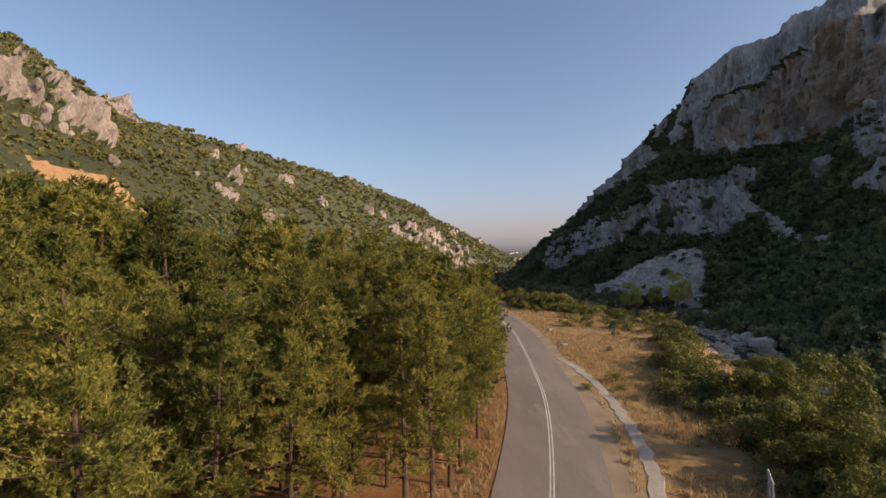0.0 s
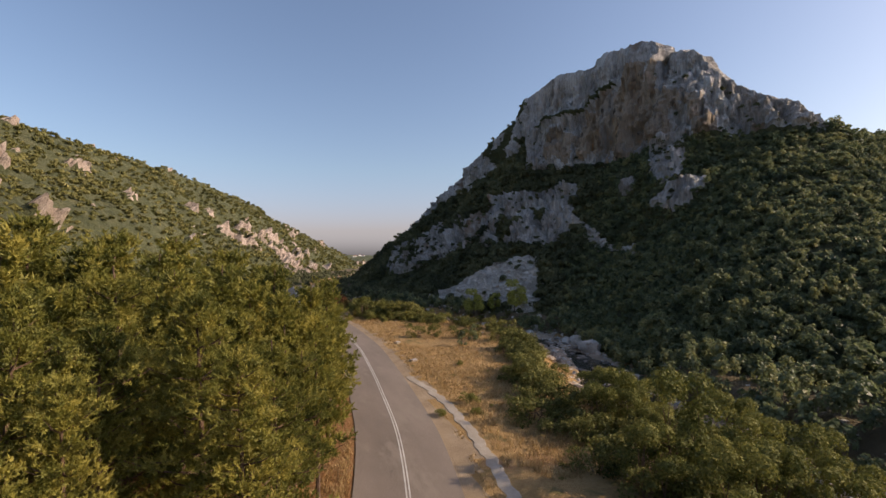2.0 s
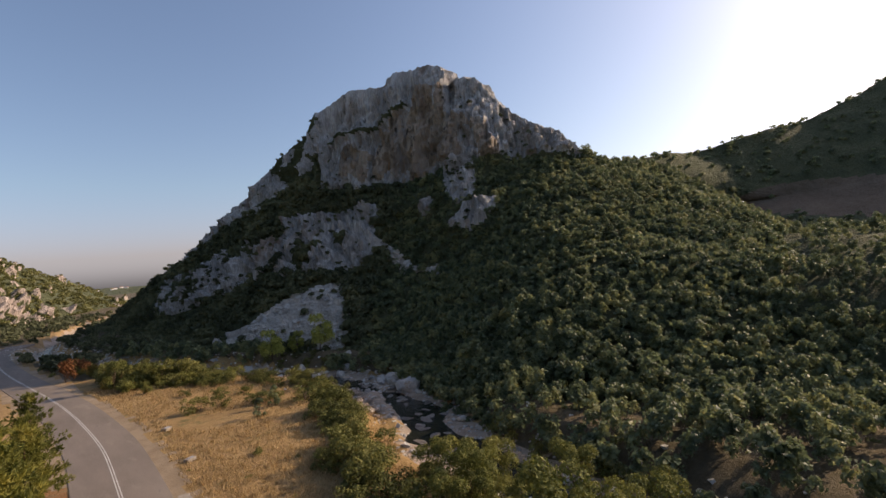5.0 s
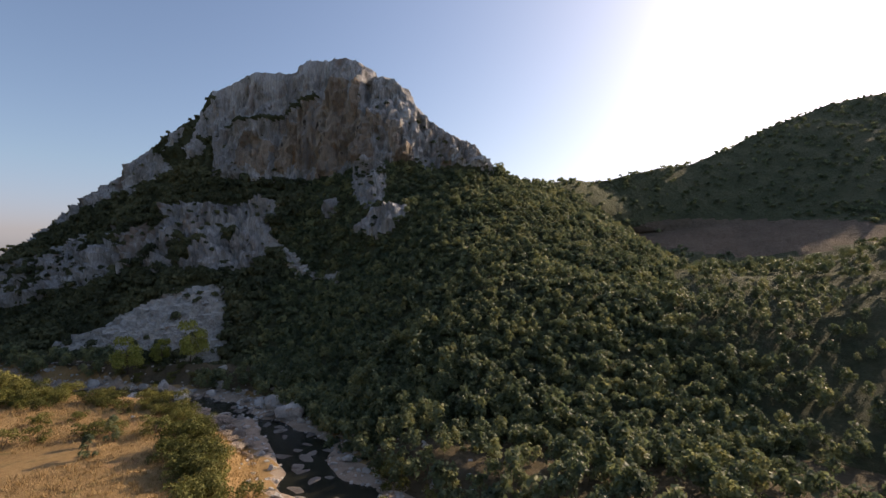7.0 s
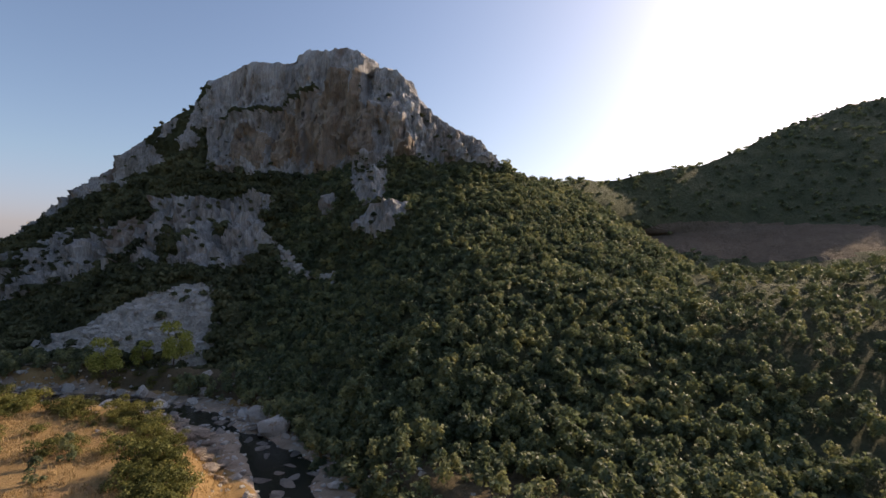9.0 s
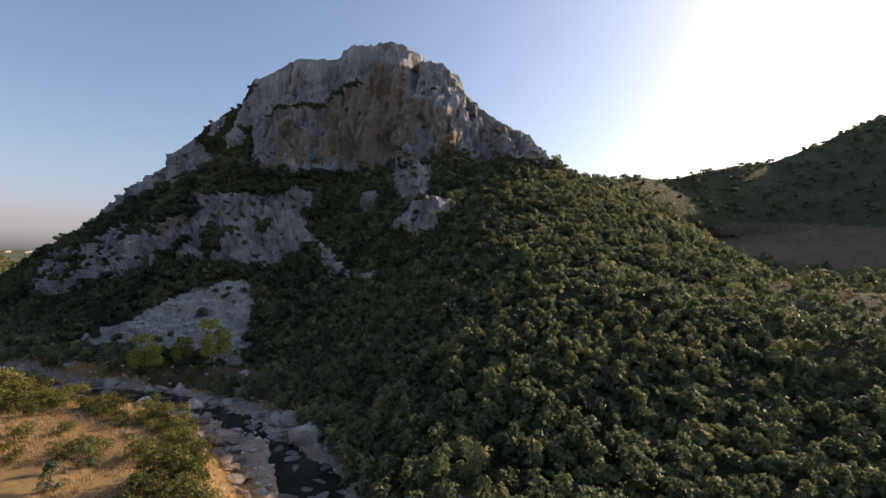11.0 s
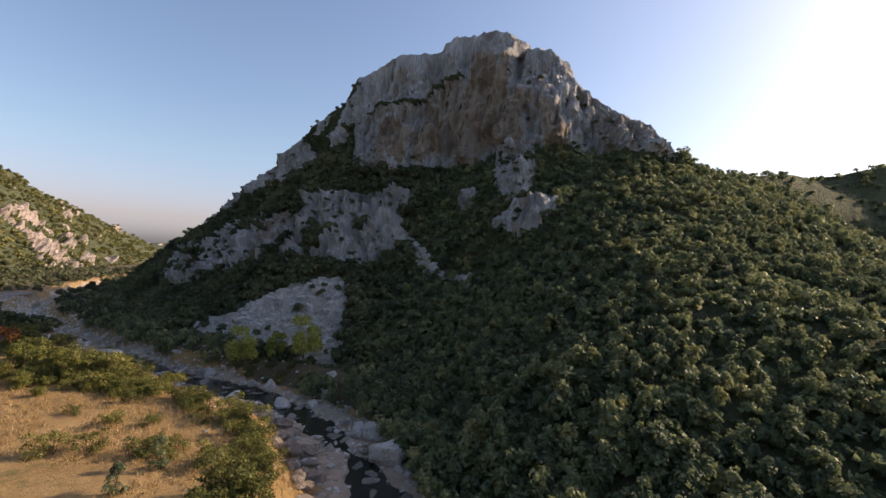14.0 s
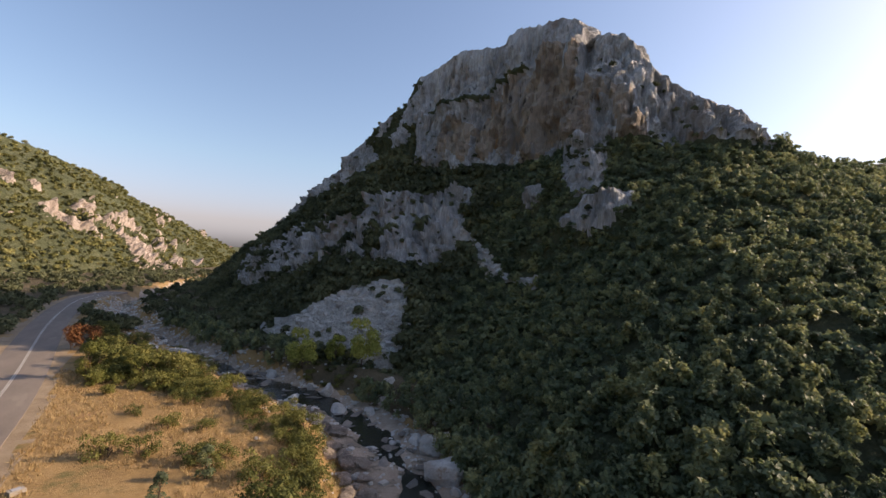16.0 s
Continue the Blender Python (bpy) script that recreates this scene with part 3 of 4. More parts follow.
# woods on the slopes
near_slope = (f_v < 2.9) & (m_index == 0) & (f_u > 9.5)
w = np.where(near_slope | ((m_index == 0) & (f_u > 16.5) & (f_v < 4.6)), 1.0, np.where((m_index == 0) & (f_u > 15) & (f_v >= 4.6), 0.12, 0.0))
pl = scatter(mp2, mf, w, 5000, 1)
woods("oak_woods", pl - (0, 0, 0.4), np.resize(0.55 + 0.8 * vr.uniform(0, 1, 2700) ** 1.6, len(pl)), mid_trees, [OAK], "dense oak and scrub wood on the steep slope")
small = scatter(mp2, mf, w, 5600, 11)
woods("undergrowth", small - (0, 0, 0.2), vr.uniform(0.55, 1.0, len(small)), far_trees, [OAK], "low shrubs between the oaks on the slope")
w = np.where((f_v < 3.0) & (m_index == 0) & (f_u <= 9.8), 1.0, 0.0)
pl = scatter(mp2, mf, w, 2400, 2)
woods("maquis", pl - (0, 0, 0.3), vr.uniform(1.0, 2.0, len(pl)), maquis_trees, [MAQUIS], "dark evergreen scrub below the cliff")
w = np.where(((m_index == 1) & (f_v < 3.8)) | ((m_index == 0) & (f_v > 2.95) & (f_v < 4.3) & (f_u < 16.5)), np.where(m_index == 0, 9.0, 1.0), 0.0) * np.where((f_v > 2) & (f_v < 3.02), 3, 1) * np.where(f_v > 3.05, 0.3, 1)
pl = scatter(mp2, mf, w, 620, 3)
woods("cliff_shrubs", pl - (0, 0, 0.2), vr.uniform(0.4, 1.0, len(pl)), maquis_trees, [MAQUIS], "small dark shrubs on rock ledges")
pw = scatter(hw[0], hw[1], np.where((hw[3] == 0) & (hw[2][:, 0] > -180), np.where(hw[2][:, 1] < 220, np.where(hw[2][:, 1] < 150, 5.5, 1.6), 1.0), 0.02), 13000, 4)
size = np.clip(np.hypot(pw[:, 0], pw[:, 1]) / 190, 0.7, 1.6) * vr.uniform(0.7, 1.4, len(pw))
woods("hill_scrub", pw - (0, 0, 0.4), size, far_trees, [HILL_SCRUB], "low evergreen scrub covering the hillside")
far_e = he[2][:, 0] > 160
pe = scatter(he[0], he[1], np.where(he[3] == 0, np.where(far_e, 1.0, 0.0), 0.01), 7200, 5)
woods("hill_woods", pe - (0, 0, 0.4), np.resize(vr.uniform(0.7, 1.3, 7000), len(pe)), far_trees, [OAK], "oak wood on the far hillside")
pe = scatter(he[0], he[1], np.where((he[3] == 0) & ~far_e & (he[2][:, 0] <= 160), 1.0, 0.0), 2600, 6)
woods("slope_woods", pe - (0, 0, 0.4), np.resize(0.65 + 0.85 * vr.uniform(0, 1, 1050) ** 1.6, len(pe)), mid_trees, [OAK], "dense oak wood on the near slope")


# ---- surfaces to stand on ----
from mathutils.bvhtree import BVHTree


def tree_of(p, f):
    return BVHTree.FromPolygons([tuple(q) for q in p.reshape(-1, 3)], [tuple(q) for q in f])


SURFACES = [tree_of(mp2, mf), tree_of(hw[0], hw[1]), tree_of(he[0], he[1]), tree_of(gp, gf)]


def surface_z(x, y):
    return max(hit[0].z for hit in (b.ray_cast(Vector((x, y, 400)), Vector((0, 0, -1))) for b in SURFACES) if hit[0] is not None)


def drop(points, sink=0.0):
    return np.array([(x, y, surface_z(x, y) - sink) for x, y in points])


# valley floor woods to the north, and scrub west of the pines
pts = []
while len(pts) < 1300:
    x, y = vr.uniform(-42, 60), 150 + 260 * vr.uniform() ** 1.4
    if polyline_distance(np.array(x), np.array(y), ROAD[::4])[0] > 4.6 and polyline_distance(np.array(x), np.array(y), RIVER[::4])[0] > 4.2:
        pts.append((x, y))
woods("valley_woods", drop(pts, 0.25), vr.uniform(0.9, 1.9, 1300), maquis_trees, [MAQUIS], "dark scrub and trees on the valley floor")
pts = []
while len(pts) < 560:
    x, y = vr.uniform(-66, -8), vr.uniform(-4, 140)
    if x < -0.98 * y - 2 or (y > 74 and x < ROAD[np.abs(ROAD[:, 1] - y).argmin(), 0] - 7):
        if not (abs(x + 40) < 3.5 and abs(y - 44) < 9):
            pts.append((x, y))
woods("bank_scrub", drop(pts, 0.3), vr.uniform(1.1, 2.4, 560), mid_trees, [OAK], "green scrub and young oaks on the bank")


pts = []
while len(pts) < 520:
    y = vr.uniform(-15, 66)
    x = np.interp(y, RIVER[:, 1], RIVER[:, 0]) + vr.uniform(4.8, 24)
    pts.append((x, y))
for _ in range(330):
    y = vr.uniform(64, 165)
    if not 102 < y < 120:
        pts.append((np.interp(y, RIVER[:, 1], RIVER[:, 0]) + vr.uniform(3.9, 10) * (1 if y < 130 else 0.8), y))
woods("river_woods", drop(pts, 0.3), vr.uniform(0.8, 1.7, len(pts)), mid_trees, [OAK], "low green trees on the far river bank")


pts = [(vr.uniform(52, 120), vr.uniform(14, 62)) for _ in range(620)]
pts = [p for p in pts if p[0] > 46 + 0.25 * (62 - p[1]) and p[0] < 70 + 0.9 * (62 - p[1])]
woods("gully_woods", drop(pts, 0.3), vr.uniform(0.65, 1.3, len(pts)), mid_trees, [OAK], "oaks filling the fold between the two slopes")


# ---- trees with parts ----
def tube(bm, points, radii, sides=6):
    """A tapered round limb through some points."""
    rings = []
    for i, (p, r) in enumerate(zip(points, radii)):
        d = Vector(points[min(i + 1, len(points) - 1)]) - Vector(points[max(i - 1, 0)])
        q = d.to_track_quat("Z", "Y")
        rings.append([bm.verts.new(Vector(p) + q @ Vector((r * math.cos(a), r * math.sin(a), 0))) for a in (6.2832 * k / sides for k in range(sides))])
    for a, b in zip(rings[:-1], rings[1:]):
        for k in range(sides):
            bm.faces.new((a[k], a[(k + 1) % sides], b[(k + 1) % sides], b[k]))
    bm.faces.new(rings[-1])
    bm.faces.new(rings[0][::-1])


def mesh_part(name, verts, faces, mat, parent, label=""):
    ob = new(name, fast_mesh(name, verts, faces, [mat]))
    ob.parent = parent
    if label:
        tagged(ob, label)
    return ob


def pine(seed, height, label, bare=0.3, needle_mat=None, rich=True):
    """A pine: trunk, whorls of limbs, needle tufts."""
    r = np.random.default_rng(seed)
    top = new("pine_tree")
    lean = r.normal(0, 0.25, 2)
    line = [(lean[0] * t * t, lean[1] * t * t, height * t) for t in np.linspace(-0.02, 1, 8)]
    bm = bmesh.new()
    tube(bm, line, [0.17 * (1 - 0.9 * t) + 0.015 for t in np.linspace(0, 1, 8)], 7)
    limbs = bm
    tips, dirs = [], []
    t = 0.16
    while t < 0.985:
        count = r.integers(4, 6)
        start = r.uniform(0, 6.28)
        u = np.clip((t - bare) / (1 - bare), 0, 1)
        reach = (2.75 * (1 - u) ** 0.75 + 0.35) * r.uniform(0.65, 1.25)
        for k in range(count):
            a = start + 6.283 * k / count + r.normal(0, 0.25)
            ln = reach * r.uniform(0.6, 1.15)
            dead = t < bare
            if dead and r.uniform() < 0.6:
                continue
            ln = ln * (0.45 if dead else 1.0)
            rise = 0.1 + 0.55 * u + r.normal(0, 0.12) - (0.3 if dead else 0)
            base_p = np.array((lean[0] * t * t, lean[1] * t * t, height * t))
            d = np.array((math.cos(a), math.sin(a), rise))
            end = base_p + d * ln
            mid = base_p + d * ln * 0.5 + (0, 0, -0.08 * ln)
            if rich or dead:
                tube(limbs, [base_p, mid, end], [0.03 + 0.01 * ln, 0.018 + 0.006 * ln, 0.008], 3)
            if dead:
                continue
            for q in np.linspace(0.4, 1.0, int(2 + 1.7 * ln)):             # sprays of tufts along the limb
                spray = base_p + d * ln * q + r.normal(0, 0.13 * ln * q + 0.05, 3) * (1, 1, 0.5)
                for _ in range(10 if rich else 6):
                    side = r.normal(0, 0.19, 3) * (1, 1, 0.75)
                    tips.append(spray + side + (0, 0, 0.06))
                    dirs.append(d / np.linalg.norm(d) * 0.7 + (0, 0, 0.7) + side * 2.2)
        t += r.uniform(0.035, 0.06)
    part("trunk", limbs, BARK, top, "brown trunk with thin bare limbs")
    tips, dirs = np.array(tips), np.array(dirs)
    dirs /= np.linalg.norm(dirs, axis=1, keepdims=True)
    k, wide = (8, 1.0) if rich else (5, 2.1)
    c = np.repeat(tips, k, 0)
    d = np.repeat(dirs, k, 0) + r.normal(0, 0.55, (len(c), 3))
    d /= np.linalg.norm(d, axis=1, keepdims=True)
    side = np.cross(d, r.normal(size=d.shape))
    side /= np.linalg.norm(side, axis=1, keepdims=True)
    ln = r.uniform(0.2, 0.42, (len(c), 1)) * (1.0 if rich else 1.25)
    wd = r.uniform(0.022, 0.042, (len(c), 1)) * wide
    s0 = c - d * 0.1
    v = np.stack([s0 - side * wd, s0 + side * wd, s0 + d * ln], 1).reshape(-1, 3)
    mesh_part("crown", v, np.arange(len(v)).reshape(-1, 3), needle_mat or NEEDLES, top)
    tagged(top, label, "pine tree", "pines beside the road")
    return top


def broad_tree(kind, seed, height, width, leaves, leaf, mat, label, category, group, shape=1.0, stems=1, trunk=0.09, low_limb=0.3, lobe=(0.15, 0.26)):
    """A broadleaved tree or bush: stems, limbs, and a crown of small leaves."""
    r = np.random.default_rng(seed)
    top = new(kind)
    lobes = []
    for s in range(stems):
        a0 = 6.28 * s / stems + r.uniform(0, 1)
        off = 0.12 * width * (stems > 1)
        foot_p = np.array((off * math.cos(a0), off * math.sin(a0), -0.15))
        head = foot_p * (2.2, 2.2, 0) + (r.normal(0, 0.08 * width), r.normal(0, 0.08 * width), 0.62 * height)
        bm = bmesh.new()
        tube(bm, [foot_p, foot_p * 0.4 + head * 0.6 + r.normal(0, 0.05 * width, 3), head], [trunk, trunk * 0.7, trunk * 0.35], 6)
        for i in range(max(3, int(9 / stems))):
            a, q, hz = r.uniform(0, 6.28), width * 0.5 * math.sqrt(r.uniform(0.1, 1)), height * r.uniform(low_limb, 0.88)
            taper = 1.0 - shape * max(0.0, hz / height - 0.45)
            p = np.array((head[0] + q * taper * math.cos(a), head[1] + q * taper * math.sin(a), hz))
            lobes.append((*p, width * r.uniform(*lobe)))
            j = foot_p * 0.45 + head * 0.55
            tube(bm, [j, (j + p) / 2 + (0, 0, 0.05 * height), p], [trunk * 0.45, trunk * 0.3, trunk * 0.12], 4)
        lobes.append((head[0], head[1], height - 0.2 * width, 0.22 * width))
        part("trunk" if stems == 1 else "stem", bm, BARK, top)
    v, f = crown(seed + 500, lobes, leaves, leaf, 1.0, 0.1)
    v[:, 2] = np.maximum(v[:, 2], 0.02)
    mesh_part("crown", v, f, mat, top)
    return tagged(top, label, category, group)


def place(ob, x, y, turn=0.0, size=1.0, sink=0.05, tall=1.0):
    return Matrix.LocRotScale((x, y, surface_z(x, y) - sink), Euler((0, 0, turn)), (size, size, size * tall))


# pine stand west of the road
PINE_LABEL = "olive-green pine with a bare brown trunk beside the road"
pines = [pine(100 + i, 14.0, PINE_LABEL, 0.26 + 0.045 * (i % 4), None, i < 4) for i in range(8)]
spots = []
for i in range(4000):
    x, y = vr.uniform(-52, 9), vr.uniform(7, 66)
    rx = np.interp(y, ROAD[:, 1], ROAD[:, 0])
    if x > rx - 5.2 or x < -1.4 * y - 1 or (y < 21 and x > -3.6) or (y < 16.5 and x > -8.5) or math.hypot(x, y) < 12.5:
        continue
    if all(math.hypot(x - a, y - b) > (2.5 if y < 40 else 3.0) for a, b in spots):
        spots.append((x, y))
spots.sort(key=lambda q: math.hypot(*q))
spots = spots[:205]
used = set()
for x, y in spots:
    k = int(vr.integers(0, 4)) + (4 if math.hypot(x - 1, y - 6) > 24 else 0)
    rx = np.interp(y, ROAD[:, 1], ROAD[:, 0])
    h = np.interp(y, [10, 17, 28, 45, 64], [0.85, 0.93, 1.06, 1.0, 0.82]) * vr.uniform(0.82, 1.1) * np.interp(x, [-5, 1], [1.0, 0.87])
    m = place(None, x, y, vr.uniform(0, 6.28), h, 0.05)
    if k in used:
        copy_thing(pines[k], m)
    else:
        used.add(k)
        pines[k].matrix_basis = m

# bushes and trees on the field and along the river
bushes = [broad_tree("bush", 200 + i, 2.0, 2.6, 1200, 0.125, BUSH, "rounded green bush on dry grass", "bush", "field bushes", 0.5, 3, 0.05, 0.08, (0.2, 0.33)) for i in range(4)]
dark_bushes = [broad_tree("bush", 220 + i, 2.4, 3.0, 1200, 0.135, BANK_LEAVES, "dense dark green bush on the river bank", "bush", "river bank bushes", 0.4, 3, 0.06, 0.08, (0.2, 0.33)) for i in range(4)]
cypress = broad_tree("conifer", 240, 2.6, 1.3, 1000, 0.10, OAK, "small pointed dark conifer on dry grass", "conifer", "field conifers", 1.7, 1, 0.06, 0.05, (0.2, 0.34))
poplars = [broad_tree("tree", 250 + i, 6.5, 4.8, 4200, 0.13, BUSH, "light green riverside tree with thin stems", "tree", "riverside trees", 0.8, 3, 0.08, 0.12) for i in range(4)]
yellows = [broad_tree("tree", 270 + i, 6.0, 5.0, 3000, 0.18, YELLOW, "yellowing tree at the foot of the scree", "tree", "yellow trees", 0.7, 1, 0.12, 0.25, (0.18, 0.3)) for i in range(2)]
russet = broad_tree("tree", 290, 4.5, 5.0, 1500, 0.2, RUSSET, "rust-red autumn tree beside the road", "tree", "", 0.6, 2, 0.1)

autumns = [broad_tree("tree", 295 + i, 4.2, 4.6, 1800, 0.17, AUTUMN, "orange and green autumn tree beside the road", "tree", "autumn trees", 0.6, 2, 0.1, 0.15, (0.2, 0.32)) for i in range(2)]

set_down = set()


def plant(models, places, low, high, tall=(0.85, 1.15)):
    for x, y in places:
        ob = models[int(vr.integers(0, len(models)))]
        m = place(ob, x, y, vr.uniform(0, 6.28), vr.uniform(low, high), 0.05, vr.uniform(*tall))
        if ob in set_down:
            copy_thing(ob, m)
        else:
            set_down.add(ob)
            ob.matrix_basis = m


def near(line, count, spread, seed):
    r = np.random.default_rng(seed)
    p = spline(line, 1.0)
    k = r.integers(0, len(p), count)
    return [(p[i][0] + r.normal(0, spread), p[i][1] + r.normal(0, spread)) for i in k]


plant(dark_bushes, [(22.9, 84.5), (25.6, 83.6), (27.3, 90.0), (24.5, 95.3), (29.3, 97.7)], 0.55, 0.8)
plant(dark_bushes, [(29.0, 80.4), (31.2, 79.2), (30.4, 81.6), (30.7, 88.3), (32.0, 81.0)], 0.65, 0.9)
plant(bushes, [(17.0, 44.5), (17.4, 47.6), (19.2, 46.2), (13.9, 45.3), (17.2, 31.6), (18.2, 33.0), (20.5, 51), (19.4, 57.5), (22, 62), (24.3, 58.2), (16.5, 64)], 0.3, 0.55, (0.6, 0.9))
plant([cypress], [(27.2, 74.0), (30.4, 76.8)], 0.95, 1.15)
plant(dark_bushes, near([(20.5, 33), (23, 38), (23.5, 44), (26.5, 51), (29.5, 56), (32, 62), (34, 68)], 62, 1.5, 11), 0.85, 1.45)
plant(dark_bushes, near([(35.5, 70), (37, 76), (38.4, 82), (36.8, 90), (33.5, 98), (29, 104)], 44, 1.3, 12), 0.6, 1.15)
plant(bushes, near([(37.5, 72), (39, 76), (38.6, 84)], 10, 0.9, 13), 0.5, 0.9)
plant(bushes, near([(32.5, 102), (28.5, 106.4), (23.8, 107), (20, 110), (21, 118), (19, 126)], 64, 2.2, 14), 1.1, 1.9, (0.95, 1.3))
plant(autumns + poplars[:2], near([(27, 107), (22, 112), (20, 120)], 12, 2.2, 16), 0.5, 0.75)
plant(dark_bushes, near([(32, 103), (28, 108), (24, 113), (21, 119), (19, 124)], 44, 1.7, 18), 1.1, 1.8)
plant(bushes, near([(16, 138), (15, 150), (12, 160)], 16, 1.8, 17), 0.9, 1.5)
plant(dark_bushes, near([(33, 112), (28, 122), (22, 133), (18, 148)], 26, 2.0, 15), 0.7, 1.2)
plant(poplars, [(24.5, 29.5), (26.5, 33.5), (29.5, 36.5), (30.5, 40.5), (27.0, 25.5), (30.5, 29.5), (33.5, 34.0), (33, 24.5), (36, 29), (28.5, 20.5), (37.5, 36), (34, 41.5), (40, 30), (31, 16)], 0.7, 0.98)
plant(dark_bushes, [(18.6, 24.8), (19.4, 22.2), (20.2, 27), (23.5, 27), (25.5, 30.5), (27, 36), (29, 33), (31, 37), (21.5, 28.5), (22.5, 25), (24, 21.5), (20.8, 31.5), (26, 38), (28.5, 43.5), (31.5, 47), (36.5, 42), (39, 41), (41.5, 36), (43, 44), (44.5, 50)], 0.8, 1.25)
oaks = [broad_tree("oak_tree", 310 + i, 7.0, 6.0, 8000, 0.115, OAK, "leafy green oak on the bank beside the pines", "oak tree", "bank oaks", 0.6, 1, 0.16, 0.2) for i in range(3)]
plant(oaks, [(-24, 21), (-27, 17.5), (-22, 16)], 1.05, 1.2)
plant(oaks, [(-25, 8), (-27, 24), (-26, 14), (-33, 31), (-31, 21), (-39, 33), (-36, 26), (-48, 48), (-44, 53), (-52, 44), (-47, 38), (-55, 54),
             (-50, 60), (-30, 8), (-34, 14), (-42, 22)], 0.9, 1.3)
br = np.random.default_rng(51)
thicket = []
while len(thicket) < 58:
    x, y = br.uniform(19.5, 33), br.uniform(13, 44)
    if x > 15 + 0.2 * y and all(math.hypot(x - a, y - b) > 1.3 for a, b in thicket):
        thicket.append((x, y))
plant(dark_bushes, thicket[:26], 0.9, 1.5)
plant(poplars, thicket[26:], 0.65, 1.0, (0.8, 1.05))
plant(yellows, [(47.0, 116.0), (55.2, 110.0)], 0.95, 1.05, (1.15, 1.25))
plant(yellows, [(52.0, 114.2)], 0.66, 0.7, (1.0, 1.05))
plant(dark_bushes, [(np.interp(y, RIVER[:, 1], RIVER[:, 0]) + d, y) for y, d in ((103, 6.5), (105, 8.2), (107, 5.8), (108.5, 7.8), (110, 6), (112, 8.5), (113.5, 6.2), (115, 8.6), (117, 6.4), (119, 8.4), (121, 6), (122, 9), (109, 9.6), (114, 10))], 0.5, 0.9)
plant(bushes, [(1.4, 28.2), (2.0, 30.5), (-1.5, 22.5)], 0.45, 0.7)
plant([russet], [(13.6, 133.0)], 0.8, 0.95)
plant(autumns, [(17.4, 134.5), (21.0, 130.5), (16.0, 141.0), (19.6, 126.5)], 0.85, 1.1)


# ---- rocks ----
def boulder(seed, cuts=14):
    """A broken limestone block with flat faces and worn edges."""
    r = np.random.default_rng(seed)
    bm = bmesh.new()
    bmesh.ops.create_icosphere(bm, subdivisions=3, radius=1.0)
    for _ in range(cuts):
        d = Vector(r.normal(size=3)).normalized()
        lim = r.uniform(0.45, 0.8)
        for v in bm.verts:
            over = v.co.dot(d) - lim
            if over > 0:
                v.co -= d * over * 0.92
    for v in bm.verts:
        v.co += v.co.normalized() * 0.09 * noise.fractal(v.co * 2.5 + Vector((seed, 0, 0)), 0.8, 2.0, 4)
    me = bpy.data.meshes.new("boulder")
    bm.to_mesh(me)
    bm.free()
    me.materials.append(PALE_ROCK)
    return me


rock_meshes = [boulder(300 + i) for i in range(7)]


slab_meshes = [boulder(320 + i) for i in range(4)]
for me in slab_meshes:
    me.materials[0] = SLAB
pink_meshes = [boulder(340 + i) for i in range(4)]
for me in pink_meshes:
    me.materials[0] = HILL_ROCK


def rock(x, y, sx, sy, sz, label="pale limestone boulder in the river bed", group="river boulders", sunk=0.45):
    ob = new("boulder", rock_meshes[int(vr.integers(0, 7))])
    ob.matrix_basis = Matrix.LocRotScale((x, y, surface_z(x, y) + sz * (1 - sunk) - 0.1), Euler((vr.normal(0, 0.15), vr.normal(0, 0.15), vr.uniform(0, 6.28))), (sx, sy, sz))
    return tagged(ob, label, "boulder", group)


rock(50.6, 74.6, 2.5, 2.1, 1.9, "largest white limestone boulder at the water's edge")
for x, y, s in ((53.2, 80.5, 1.9), (54.6, 78.6, 1.4), (43.0, 104.5, 1.5), (47.8, 98.0, 1.4), (48.6, 106, 1.3), (54.2, 97.5, 1.2), (51.5, 95.5, 1.0), (29.0, 123.8, 1.7), (47.0, 109.5, 1.1),
                (42.6, 118, 1.3), (56.0, 100.5, 1.2), (52.6, 84, 1.1), (55.3, 82, 1.0), (24.6, 130, 1.2)):
    rock(x, y, s * vr.uniform(0.9, 1.2), s * vr.uniform(0.8, 1.1), s * vr.uniform(0.65, 0.95))
rr = np.random.default_rng(21)
for i in range(110):
    p = RIVER[int(rr.integers(75, 245))]
    off = rr.normal(1.5, 3.4)
    s = 0.2 + 0.55 * rr.uniform() ** 2
    rock(p[0] + off, p[1] + rr.normal(0, 1), s * rr.uniform(0.9, 1.6), s, s * rr.uniform(0.5, 0.9))
for i in range(84):                                                       # slabs lying in the water
    p = RIVER[int(rr.integers(80, 180))]
    s = rr.uniform(0.4, 1.1)
    ob = rock(p[0] + rr.normal(0, 2.0), p[1] + rr.normal(0, 1), s * 1.7, s * 0.8, 0.2, "flat pale rock slab lying in the water", "river slabs", 0.2)
    ob.data = slab_meshes[i % 4]
    ob.location.z = max(ob.location.z, WATER_Z - 0.02)
for i in range(44):                                                       # ledges of the field's bank
    y = rr.uniform(66, 92)
    x = np.interp(y, RIVER[:, 1], RIVER[:, 0]) - rr.uniform(3.6, 7.6)
    s = rr.uniform(0.35, 1.1)
    ob = rock(x, y, s * 1.3, s, s * 0.6, "pinkish rock ledge on the river bank", "bank rocks")
    ob.data = pink_meshes[i % 4]


